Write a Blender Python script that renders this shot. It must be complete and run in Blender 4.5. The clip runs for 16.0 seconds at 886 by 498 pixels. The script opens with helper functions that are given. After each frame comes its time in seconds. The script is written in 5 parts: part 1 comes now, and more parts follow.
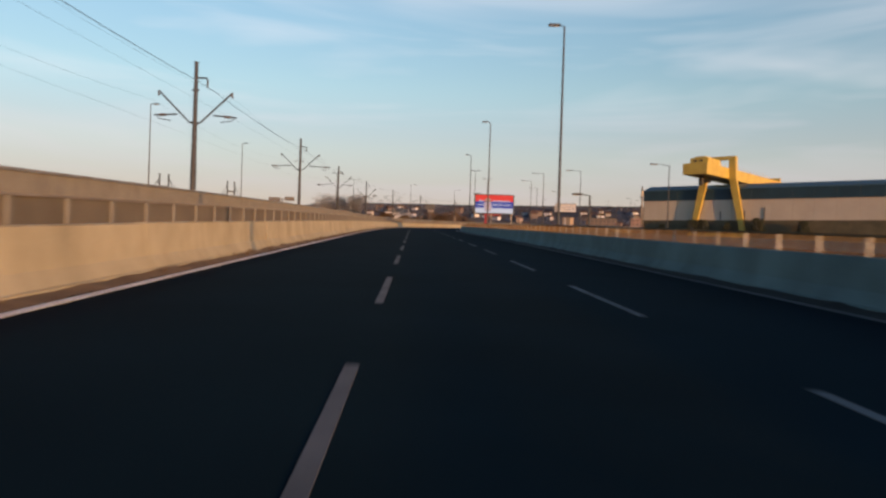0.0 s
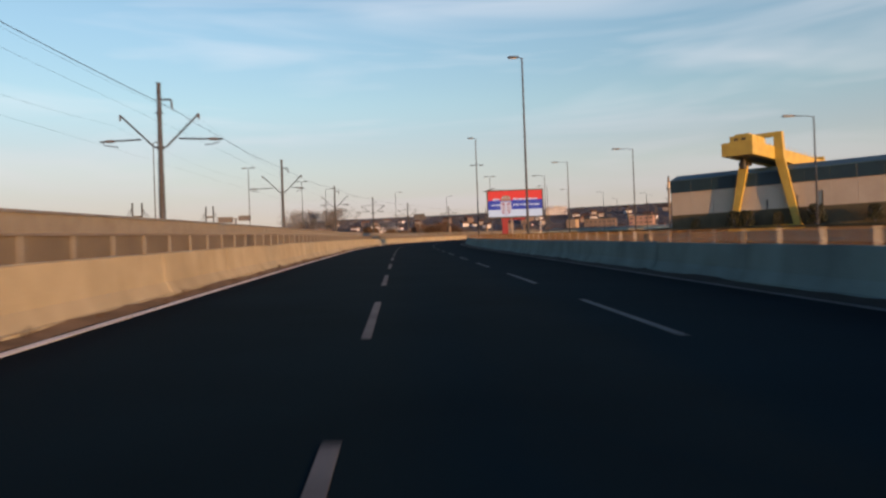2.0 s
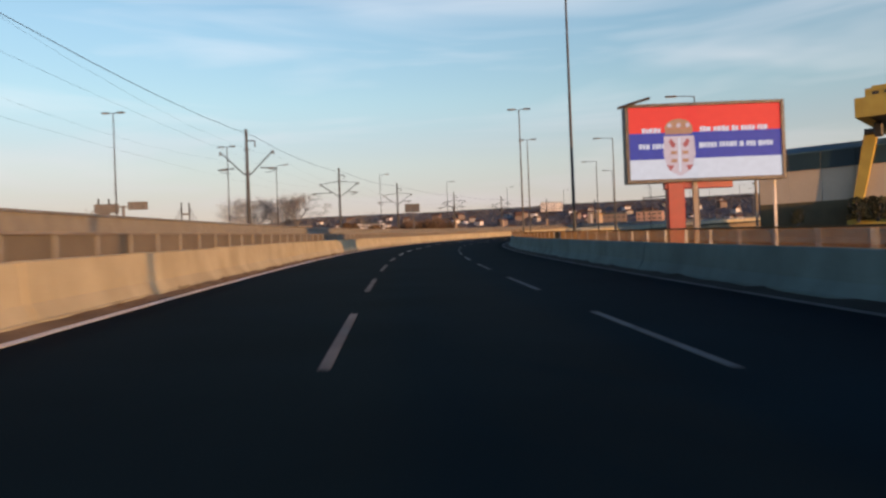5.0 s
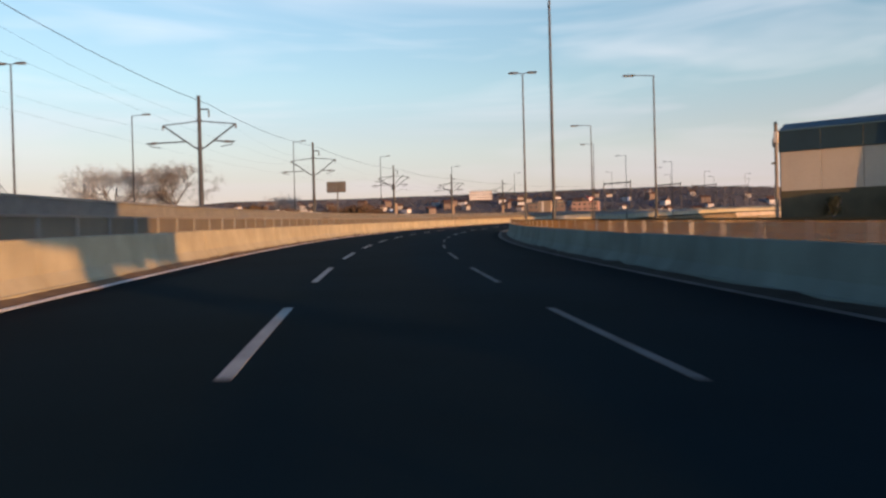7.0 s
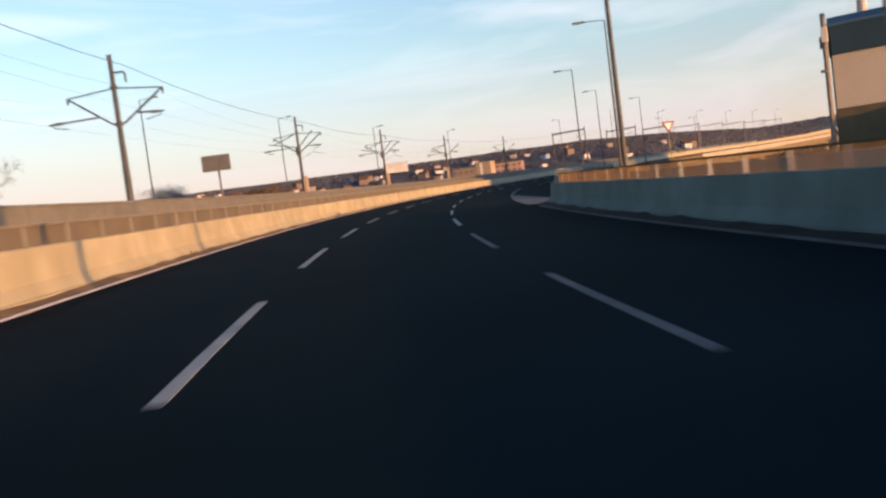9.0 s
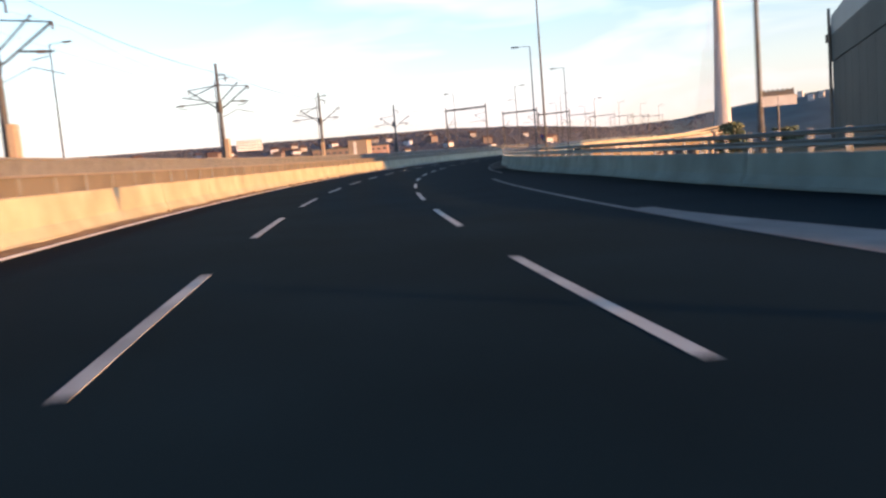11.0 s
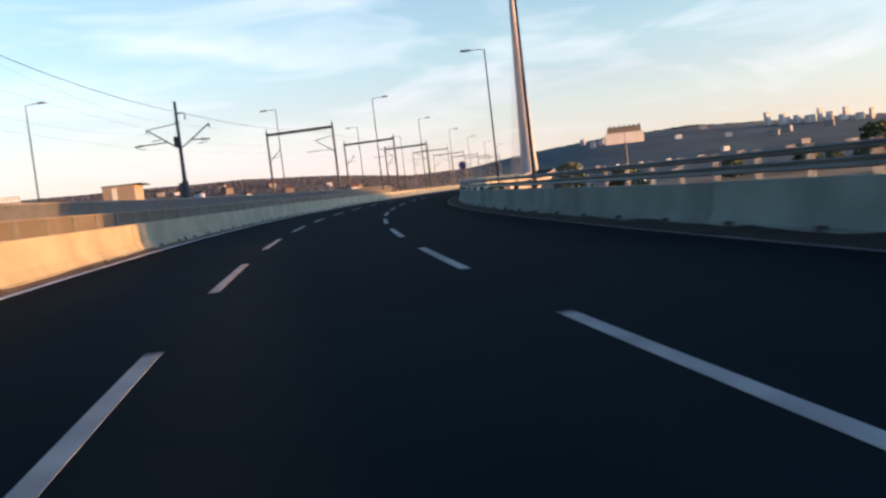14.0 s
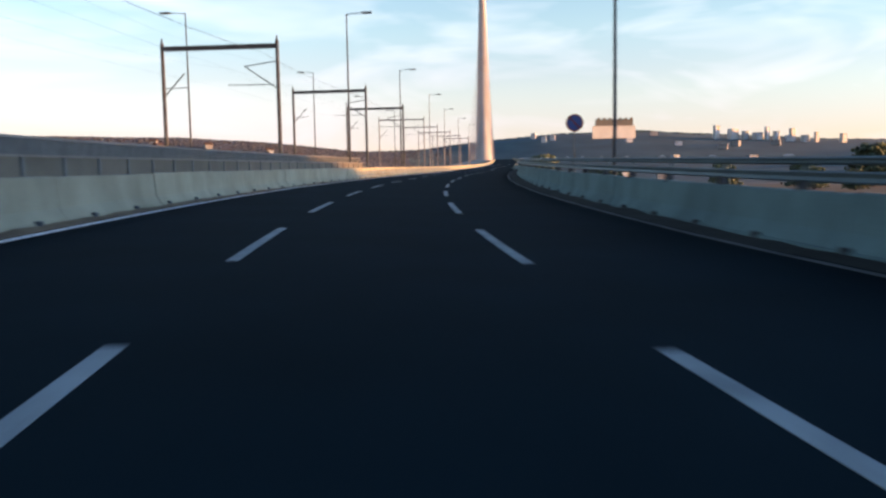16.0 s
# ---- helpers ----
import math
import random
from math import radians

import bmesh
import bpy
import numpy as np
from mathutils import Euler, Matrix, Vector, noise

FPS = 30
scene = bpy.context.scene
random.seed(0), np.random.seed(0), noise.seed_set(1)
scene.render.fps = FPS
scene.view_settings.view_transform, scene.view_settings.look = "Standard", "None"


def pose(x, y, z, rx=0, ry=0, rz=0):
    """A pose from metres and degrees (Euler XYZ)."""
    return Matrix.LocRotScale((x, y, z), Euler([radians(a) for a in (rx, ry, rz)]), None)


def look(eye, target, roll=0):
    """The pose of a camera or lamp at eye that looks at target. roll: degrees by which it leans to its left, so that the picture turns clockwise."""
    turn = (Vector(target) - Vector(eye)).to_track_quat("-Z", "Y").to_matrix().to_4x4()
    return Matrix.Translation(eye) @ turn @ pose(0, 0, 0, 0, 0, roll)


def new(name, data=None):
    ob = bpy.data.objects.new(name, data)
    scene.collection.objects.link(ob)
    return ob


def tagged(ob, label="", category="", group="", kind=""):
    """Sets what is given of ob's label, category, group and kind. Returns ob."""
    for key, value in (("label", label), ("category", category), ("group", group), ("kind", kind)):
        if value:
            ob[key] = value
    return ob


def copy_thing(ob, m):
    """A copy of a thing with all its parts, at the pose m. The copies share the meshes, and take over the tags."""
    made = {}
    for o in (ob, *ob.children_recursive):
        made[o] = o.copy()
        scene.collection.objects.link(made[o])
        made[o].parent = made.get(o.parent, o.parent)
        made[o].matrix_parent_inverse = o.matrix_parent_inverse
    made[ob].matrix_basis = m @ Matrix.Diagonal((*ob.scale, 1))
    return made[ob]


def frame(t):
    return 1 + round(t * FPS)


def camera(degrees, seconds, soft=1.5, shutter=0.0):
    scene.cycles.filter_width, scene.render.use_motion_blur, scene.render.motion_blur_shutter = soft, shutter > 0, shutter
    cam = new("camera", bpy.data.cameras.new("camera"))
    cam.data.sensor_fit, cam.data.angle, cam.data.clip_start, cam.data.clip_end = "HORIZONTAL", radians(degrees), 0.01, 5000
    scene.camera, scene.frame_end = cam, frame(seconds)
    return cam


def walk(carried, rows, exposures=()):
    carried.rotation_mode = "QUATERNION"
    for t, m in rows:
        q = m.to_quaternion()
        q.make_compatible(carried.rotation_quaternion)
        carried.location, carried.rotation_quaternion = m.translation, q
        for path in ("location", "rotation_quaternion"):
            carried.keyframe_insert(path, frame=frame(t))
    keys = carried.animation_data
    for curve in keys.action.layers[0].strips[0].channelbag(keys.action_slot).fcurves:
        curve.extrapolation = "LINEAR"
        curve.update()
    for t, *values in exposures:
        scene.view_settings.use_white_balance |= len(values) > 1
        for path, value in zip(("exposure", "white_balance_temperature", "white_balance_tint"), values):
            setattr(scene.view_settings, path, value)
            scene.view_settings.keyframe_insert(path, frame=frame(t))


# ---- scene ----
# ---- camera ----
cam = camera(61.0, 16.0, soft=2.5, shutter=0.4)
PATH = [
    (0, (2.984, 11.190, 1.618), (3.338, 21.184, 1.583), 1.86),
    (0.5, (2.975, 21.259, 1.976), (3.145, 31.258, 2.024), -1.83),
    (1, (2.850, 31.100, 2.317), (3.093, 41.096, 2.436), -1.67),
    (1.5, (2.806, 41.323, 2.664), (3.251, 51.311, 2.883), -1.67),
    (2, (2.797, 51.249, 2.992), (3.296, 61.236, 3.108), -2.06),
    (2.5, (2.776, 61.039, 3.309), (3.168, 71.032, 3.341), -1.02),
    (3, (2.759, 70.760, 3.616), (3.007, 80.757, 3.689), -1.57),
    (3.5, (2.726, 80.963, 3.931), (3.232, 90.950, 4.002), -0.79),
    (4, (2.676, 90.848, 4.229), (2.858, 100.844, 4.456), -2.89),
    (4.5, (2.663, 100.823, 4.523), (2.951, 110.818, 4.675), -2.54),
    (5, (2.703, 110.684, 4.812), (3.365, 120.662, 4.891), -2.20),
    (5.5, (2.819, 120.467, 5.097), (3.971, 130.400, 5.101), -1.86),
    (6, (3.036, 130.211, 5.378), (4.646, 140.080, 5.308), -1.51),
    (6.5, (3.384, 139.953, 5.656), (5.269, 149.773, 5.512), -1.17),
    (7, (3.802, 149.705, 5.934), (5.454, 159.567, 5.824), -1.47),
    (7.5, (4.586, 159.404, 6.206), (6.313, 169.248, 5.882), -1.45),
    (8, (5.451, 169.048, 6.477), (7.441, 178.844, 6.192), -3.99),
    (8.5, (6.603, 178.707, 6.747), (9.025, 188.399, 6.296), -8.04),
    (9, (8.046, 188.190, 7.012), (10.701, 197.815, 6.464), -7.39),
    (9.5, (9.781, 197.508, 7.278), (12.820, 207.013, 6.631), -6.74),
    (10, (11.811, 206.758, 7.546), (15.316, 216.094, 6.802), -6.08),
    (10.5, (14.156, 216.037, 7.821), (18.140, 225.170, 6.979), -5.43),
    (11, (16.849, 225.439, 8.106), (21.262, 234.363, 7.166), -4.77),
    (11.5, (20.001, 235.170, 8.408), (24.812, 243.899, 7.601), -3.22),
    (12, (23.327, 244.207, 8.694), (28.606, 252.695, 8.373), -4.78),
    (12.5, (27.170, 253.415, 8.992), (32.594, 261.812, 8.721), -2.97),
    (13, (31.171, 262.289, 9.289), (37.088, 270.349, 9.171), -5.45),
    (13.5, (35.488, 270.989, 9.587), (41.781, 278.751, 9.198), -5.93),
    (14, (40.240, 279.404, 9.883), (46.887, 286.855, 9.342), -6.62),
    (14.5, (45.511, 288.024, 10.196), (52.290, 295.346, 9.535), -6.21),
    (15, (50.922, 296.175, 10.502), (57.944, 303.266, 9.877), -4.52),
    (15.5, (56.518, 303.932, 10.805), (63.737, 310.821, 10.141), -3.33),
    (16, (62.610, 311.840, 11.125), (69.834, 318.705, 10.302), -0.96),
]
walk(cam, [(t, look(eye, target, roll)) for t, eye, target, roll in PATH],
     exposures=[(t, 0.72 + e, k, g) for t, e, k, g in ((0.0, 0.0, 6800, 10), (0.5, 0.2, 6900, 11), (1.0, 0.03, 6800, 11), (4.0, 0.05, 6800, 10), (6.5, 0.22, 6800, 11), (7.5, 0.34, 6950, 12), (8.5, 0.5, 7050, 13), (10.0, 0.7, 7000, 14), (11.0, 1.05, 6850, 14), (12.0, 0.55, 7000, 14), (12.5, 0.43, 7000, 15), (13.5, 0.62, 6950, 15), (14.0, 0.8, 6950, 13), (16.0, 0.9, 6850, 13))])

# ---- light: a very low sun behind and to the right of the road, and the evening sky ----
SUN_AZ = 146.3      # clockwise from +y
SUN_EL = 3.35
sun_data = bpy.data.lights.new("sun", "SUN")
sun_data.energy, sun_data.angle, sun_data.color = 4.2, radians(0.6), (1.0, 0.465, 0.14)
sun = new("sun", sun_data)
sun_way = Vector((math.sin(radians(SUN_AZ)) * math.cos(radians(SUN_EL)), math.cos(radians(SUN_AZ)) * math.cos(radians(SUN_EL)), math.sin(radians(SUN_EL))))
sun.matrix_world = look(Vector((0, 0, 300)), Vector((0, 0, 300)) - sun_way)

world = bpy.data.worlds.new("evening_sky")
scene.world = world
world.use_nodes = True
wt = world.node_tree
wt.nodes.clear()


def link(tree, a, b):
    tree.links.new(a, b)


w_out = wt.nodes.new("ShaderNodeOutputWorld")
w_bg = wt.nodes.new("ShaderNodeBackground")
w_sky = wt.nodes.new("ShaderNodeTexSky")
w_sky.sky_type = "NISHITA"
w_sky.sun_disc = False
w_sky.sun_elevation = radians(SUN_EL)
w_sky.sun_rotation = radians(SUN_AZ)
w_sky.air_density, w_sky.dust_density, w_sky.ozone_density = 1.0, 0.45, 2.2
w_bg.inputs["Strength"].default_value = 0.34
w_tc = wt.nodes.new("ShaderNodeTexCoord")
w_map = wt.nodes.new("ShaderNodeMapping")
w_map.inputs["Rotation"].default_value = (0, 0, radians(-28))
w_map.inputs["Scale"].default_value = (1.3, 3.4, 11.0)
link(wt, w_tc.outputs["Generated"], w_map.inputs["Vector"])
w_noise = wt.nodes.new("ShaderNodeTexNoise")
w_noise.inputs["Scale"].default_value = 1.6
w_noise.inputs["Detail"].default_value = 3.5
w_noise.inputs["Roughness"].default_value = 0.55
w_noise.inputs["Distortion"].default_value = 0.5
link(wt, w_map.outputs["Vector"], w_noise.inputs["Vector"])
w_ramp = wt.nodes.new("ShaderNodeValToRGB")
w_ramp.color_ramp.elements[0].position, w_ramp.color_ramp.elements[1].position = 0.46, 0.80
w_ramp.color_ramp.elements[0].color, w_ramp.color_ramp.elements[1].color = (0, 0, 0, 1), (0.34, 0.34, 0.34, 1)
link(wt, w_noise.outputs["Fac"], w_ramp.inputs["Fac"])
w_mix = wt.nodes.new("ShaderNodeMix")
w_mix.data_type = "RGBA"
w_mix.inputs[7].default_value = (2.6, 2.7, 2.9, 1)
link(wt, w_ramp.outputs["Color"], w_mix.inputs[0])
link(wt, w_sky.outputs["Color"], w_mix.inputs[6])
# the haze along the whole horizon
w_sep = wt.nodes.new("ShaderNodeSeparateXYZ")
link(wt, w_tc.outputs["Generated"], w_sep.inputs[0])
w_haze = wt.nodes.new("ShaderNodeValToRGB")
w_haze.color_ramp.interpolation = "EASE"
w_haze.color_ramp.elements[0].position, w_haze.color_ramp.elements[1].position = 0.0, 0.9
w_haze.color_ramp.elements[0].color, w_haze.color_ramp.elements[1].color = (0.50, 0.42, 0.67, 1), (0.02, 0.055, 0.11, 1)
for z, tone in ((0.05, (0.545, 0.455, 0.64, 1)), (0.13, (0.66, 0.57, 0.62, 1)), (0.21, (0.735, 0.665, 0.65, 1)), (0.30, (0.76, 0.705, 0.69, 1)), (0.37, (0.66, 0.63, 0.64, 1)), (0.47, (0.20, 0.31, 0.43, 1)), (0.60, (0.05, 0.115, 0.20, 1))):
    w_haze.color_ramp.elements.new(z).color = tone
link(wt, w_sep.outputs["Z"], w_haze.inputs["Fac"])
w_mul = wt.nodes.new("ShaderNodeMix")
w_mul.data_type, w_mul.blend_type = "RGBA", "MULTIPLY"
w_mul.inputs[0].default_value = 1.0
link(wt, w_mix.outputs[2], w_mul.inputs[6])
link(wt, w_haze.outputs["Color"], w_mul.inputs[7])
w_low = wt.nodes.new("ShaderNodeValToRGB")
w_low.color_ramp.interpolation = "EASE"
w_low.color_ramp.elements[0].position, w_low.color_ramp.elements[1].position = 0.0, 0.24
w_low.color_ramp.elements[0].color, w_low.color_ramp.elements[1].color = (0.68, 0.68, 0.68, 1), (0, 0, 0, 1)
link(wt, w_sep.outputs["Z"], w_low.inputs["Fac"])
w_veil = wt.nodes.new("ShaderNodeMix")
w_veil.data_type = "RGBA"
w_veil.inputs[7].default_value = (1.07, 0.99, 1.0, 1)
# thinnest towards the sun
w_dot = wt.nodes.new("ShaderNodeVectorMath")
w_dot.operation = "DOT_PRODUCT"
w_dot.inputs[1].default_value = (-sun_way.x, -sun_way.y, 0)
link(wt, w_tc.outputs["Generated"], w_dot.inputs[0])
w_side = wt.nodes.new("ShaderNodeMapRange")
w_side.inputs["From Min"].default_value, w_side.inputs["From Max"].default_value = -1.0, 0.6
link(wt, w_dot.outputs["Value"], w_side.inputs["Value"])
w_fac = wt.nodes.new("ShaderNodeMath")
w_fac.operation = "MULTIPLY"
link(wt, w_low.outputs["Color"], w_fac.inputs[0])
link(wt, w_side.outputs["Result"], w_fac.inputs[1])
link(wt, w_fac.outputs[0], w_veil.inputs[0])
w_near = wt.nodes.new("ShaderNodeMapRange")
w_near.inputs["From Min"].default_value, w_near.inputs["From Max"].default_value = -0.35, -0.95
link(wt, w_dot.outputs["Value"], w_near.inputs["Value"])
w_glow = wt.nodes.new("ShaderNodeMix")
w_glow.data_type, w_glow.blend_type = "RGBA", "MULTIPLY"
w_glow.inputs[7].default_value = (1.7, 2.35, 3.2, 1)
link(wt, w_near.outputs["Result"], w_glow.inputs[0])
link(wt, w_mul.outputs[2], w_glow.inputs[6])
link(wt, w_glow.outputs[2], w_veil.inputs[6])
link(wt, w_veil.outputs[2], w_bg.inputs["Color"])
link(wt, w_bg.outputs["Background"], w_out.inputs["Surface"])

# ---- materials ----
def material(name, colour, other=None, rough=0.8, metal=0.0, scale=3.0, fine=60.0, bump=0.15, amount=0.6, island=0.0, emit=0.0, spec=0.35, streak=0.0):
    """Two-scale noise between two colours, with fine relief; island: how far single pieces differ."""
    m = bpy.data.materials.new(name)
    m.use_nodes = True
    t = m.node_tree
    b = t.nodes["Principled BSDF"]
    other = other or tuple(c * 0.7 for c in colour)
    tc = t.nodes.new("ShaderNodeTexCoord")
    n1, n2 = t.nodes.new("ShaderNodeTexNoise"), t.nodes.new("ShaderNodeTexNoise")
    n1.inputs["Scale"].default_value, n2.inputs["Scale"].default_value = scale, fine
    n1.inputs["Detail"].default_value, n2.inputs["Detail"].default_value = 5.0, 3.0
    link(t, tc.outputs["Object"], n1.inputs["Vector"])
    link(t, tc.outputs["Object"], n2.inputs["Vector"])
    add = t.nodes.new("ShaderNodeMath")
    add.operation = "MULTIPLY_ADD"
    add.inputs[1].default_value, add.inputs[2].default_value = 0.35, 0.0
    link(t, n2.outputs["Fac"], add.inputs[0])
    link(t, n1.outputs["Fac"], add.inputs[2])
    ramp = t.nodes.new("ShaderNodeValToRGB")
    ramp.color_ramp.elements[0].position, ramp.color_ramp.elements[1].position = 0.67 - 0.3 * amount, 0.67 + 0.3 * amount
    ramp.color_ramp.elements[0].color, ramp.color_ramp.elements[1].color = (*other, 1), (*colour, 1)
    link(t, add.outputs[0], ramp.inputs["Fac"])
    out = ramp.outputs["Color"]
    if streak:
        mp, n3, sr = t.nodes.new("ShaderNodeMapping"), t.nodes.new("ShaderNodeTexNoise"), t.nodes.new("ShaderNodeMapRange")
        mp.inputs["Scale"].default_value = (0.45, 0.45, 0.2)
        n3.inputs["Scale"].default_value, n3.inputs["Detail"].default_value = 2.2, 4.0
        sr.inputs["From Min"].default_value, sr.inputs["From Max"].default_value = 0.42, 0.72
        sr.inputs["To Min"].default_value, sr.inputs["To Max"].default_value = 1.0, 1.0 - streak
        link(t, tc.outputs["Object"], mp.inputs["Vector"])
        link(t, mp.outputs["Vector"], n3.inputs["Vector"])
        link(t, n3.outputs["Fac"], sr.inputs["Value"])
        sm = t.nodes.new("ShaderNodeVectorMath")
        sm.operation = "MULTIPLY"
        link(t, out, sm.inputs[0])
        link(t, sr.outputs["Result"], sm.inputs[1])
        out = sm.outputs[0]
    if island:
        oi = t.nodes.new("ShaderNodeObjectInfo")
        ge = t.nodes.new("ShaderNodeNewGeometry")
        s = t.nodes.new("ShaderNodeMath")
        s.operation = "ADD"
        link(t, oi.outputs["Random"], s.inputs[0])
        link(t, ge.outputs["Random Per Island"], s.inputs[1])
        r = t.nodes.new("ShaderNodeMapRange")
        r.inputs["From Min"].default_value, r.inputs["From Max"].default_value = 0.0, 2.0
        r.inputs["To Min"].default_value, r.inputs["To Max"].default_value = 1.0 - island, 1.0 + island
        link(t, s.outputs[0], r.inputs["Value"])
        mul = t.nodes.new("ShaderNodeVectorMath")
        mul.operation = "MULTIPLY"
        link(t, out, mul.inputs[0])
        link(t, r.outputs["Result"], mul.inputs[1])
        out = mul.outputs[0]
    if emit:
        b.inputs["Base Color"].default_value = (0.012, 0.012, 0.013, 1)
    else:
        link(t, out, b.inputs["Base Color"])
    b.inputs["Roughness"].default_value, b.inputs["Metallic"].default_value = rough, metal
    b.inputs["Specular IOR Level"].default_value = spec
    if bump:
        bp = t.nodes.new("ShaderNodeBump")
        bp.inputs["Strength"].default_value, bp.inputs["Distance"].default_value = bump, 0.02
        link(t, n2.outputs["Fac"], bp.inputs["Height"])
        link(t, bp.outputs["Normal"], b.inputs["Normal"])
    if emit:
        link(t, out, b.inputs["Emission Color"])
        b.inputs["Emission Strength"].default_value = emit
    return m


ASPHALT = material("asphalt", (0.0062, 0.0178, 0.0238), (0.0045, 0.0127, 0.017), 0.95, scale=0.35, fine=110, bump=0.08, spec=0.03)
FADED_DIM = material("faded_dim_paint", (0.165, 0.17, 0.17), (0.07, 0.075, 0.078), 0.85, scale=1.2, fine=30, amount=0.8)
LINE = material("bright_line_paint", (0.8, 0.79, 0.76), (0.62, 0.61, 0.58), 0.8, scale=1.5, fine=40)
PALE_RAIL = material("pale_rail", (0.21, 0.19, 0.165), (0.15, 0.135, 0.12), 0.5, 0.2, scale=1, fine=30)
PAINT = material("road_paint", (0.39, 0.42, 0.41), (0.22, 0.24, 0.24), 0.8, scale=1.5, fine=40)
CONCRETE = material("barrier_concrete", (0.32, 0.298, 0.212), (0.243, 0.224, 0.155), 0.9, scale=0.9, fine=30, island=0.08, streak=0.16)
# the same barrier concrete with right-hand shade mixed into its colour
SHADED_CONCRETE = material("shaded_concrete", (0.15, 0.235, 0.24), (0.1, 0.158, 0.163), 0.92, scale=0.7, fine=25, island=0.1, streak=0.2)
FASCIA = material("deck_concrete", (0.33, 0.304, 0.264), (0.251, 0.224, 0.191), 0.9, scale=0.25, fine=6)
DARKDIRT = material("dark_gutter_dirt", (0.026, 0.03, 0.03), (0.012, 0.014, 0.014), 0.95, scale=1.2, fine=25)
DIRT = material("gutter_dirt", (0.191, 0.132, 0.0792), (0.0891, 0.0607, 0.037), 0.95, scale=1.2, fine=25)
BROWN_BAR = material("brown_bar", (0.11, 0.066, 0.022), (0.07, 0.043, 0.015), 0.7, scale=0.8, fine=20, island=0.12)
PANEL = material("fence_panel", (0.128, 0.112, 0.084), (0.092, 0.08, 0.06), 0.65, scale=0.8, fine=20, island=0.12)
BROWNPOST = material("brown_post", (0.148, 0.152, 0.145), (0.112, 0.115, 0.11), 0.6, scale=2, fine=30)
POST = material("galvanised_post", (0.178, 0.165, 0.145), (0.125, 0.115, 0.102), 0.55, 0.2, scale=2, fine=30)
BEAM = material("guard_beam_steel", (0.15, 0.19, 0.195), (0.11, 0.14, 0.145), 0.5, 0.3, scale=1, fine=30)
GALV = material("sunlit_galvanised", (0.3, 0.33, 0.36), (0.23, 0.25, 0.275), 0.5, 0.1, scale=2, fine=30)
RAIL = material("galvanised_rail", (0.22, 0.215, 0.205), (0.15, 0.15, 0.145), 0.5, 0.4, scale=1, fine=30)
POLE = material("painted_pole", (0.036, 0.042, 0.05), (0.025, 0.03, 0.036), 0.55, 0.2, scale=2, fine=20)
HAZE_GREY = material("haze_grey", (0.17, 0.165, 0.17), (0.12, 0.117, 0.12), 0.6, 0.2, scale=2, fine=20)
DARK = material("dark_steel", (0.055, 0.058, 0.062), (0.03, 0.03, 0.033), 0.5, 0.3, scale=2, fine=20)
WIRE = material("copper_wire", (0.05, 0.05, 0.05), (0.03, 0.03, 0.03), 0.6, 0.3, bump=0)
INSUL = material("insulator", (0.07, 0.055, 0.05), (0.05, 0.04, 0.036), 0.7, bump=0)
LAMPGLASS = material("lamp_glass", (0.5, 0.5, 0.48), (0.4, 0.4, 0.4), 0.2, bump=0)
GRASS = material("dry_grass", (0.178, 0.135, 0.0759), (0.099, 0.0792, 0.0429), 0.95, scale=0.05, fine=1.5, bump=0.5)
# lifted to grey-blue so the ground's colour carries the distance haze
HILL = material("hazed_hill_ground", (0.075, 0.08, 0.1), (0.05, 0.055, 0.07), 0.95, scale=0.012, fine=0.3, bump=0)
SCRUB = material("dark_bank_scrub", (0.022, 0.032, 0.028), (0.014, 0.021, 0.019), 0.95, scale=0.06, fine=1.2, bump=0.4)
BALLAST = material("track_ballast", (0.106, 0.0924, 0.0792), (0.0594, 0.0528, 0.0462), 0.95, scale=1, fine=18, bump=0.6)
YELLOW = material("crane_yellow", (0.42, 0.33, 0.075), (0.34, 0.26, 0.06), 0.5, scale=0.4, fine=5)
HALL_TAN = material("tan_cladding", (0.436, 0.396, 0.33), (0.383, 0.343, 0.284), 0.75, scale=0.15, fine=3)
HALL_DARK = material("dark_roofing", (0.016, 0.045, 0.068), (0.012, 0.033, 0.05), 0.5, scale=0.2, fine=4)
HALL_ROOF = material("grey_roofing", (0.06, 0.13, 0.18), (0.045, 0.1, 0.14), 0.45, scale=0.2, fine=4)
HALL_BASE = material("dark_plinth", (0.1, 0.09, 0.058), (0.06, 0.056, 0.038), 0.9, scale=0.3, fine=5)
HALL_END = material("shade_tinted_cladding", (0.046, 0.068, 0.073), (0.032, 0.049, 0.054), 0.7, scale=0.15, fine=3)
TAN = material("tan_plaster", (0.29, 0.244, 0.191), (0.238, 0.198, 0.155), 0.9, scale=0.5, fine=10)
PYLON = material("pylon_concrete", (0.4, 0.39, 0.4), (0.34, 0.33, 0.335), 0.85, scale=0.05, fine=1.0)
STEEL = material("stainless_tip", (0.6, 0.6, 0.6), (0.5, 0.5, 0.5), 0.35, 0.8, bump=0)
CABLE = material("stay_cable", (0.2, 0.2, 0.21), (0.16, 0.16, 0.17), 0.5, bump=0)
WHITE = material("white_board", (0.62, 0.6, 0.56), (0.53, 0.51, 0.475), 0.6, scale=0.3, fine=6)
SIGNBLUE = material("sign_blue", (0.03, 0.06, 0.22), (0.02, 0.05, 0.18), 0.4, bump=0)
SIGNRED = material("sign_red", (0.17, 0.012, 0.014), (0.14, 0.01, 0.012), 0.4, bump=0)
SIGNWHITE = material("sign_white", (0.7, 0.7, 0.7), (0.6, 0.6, 0.6), 0.4, bump=0)
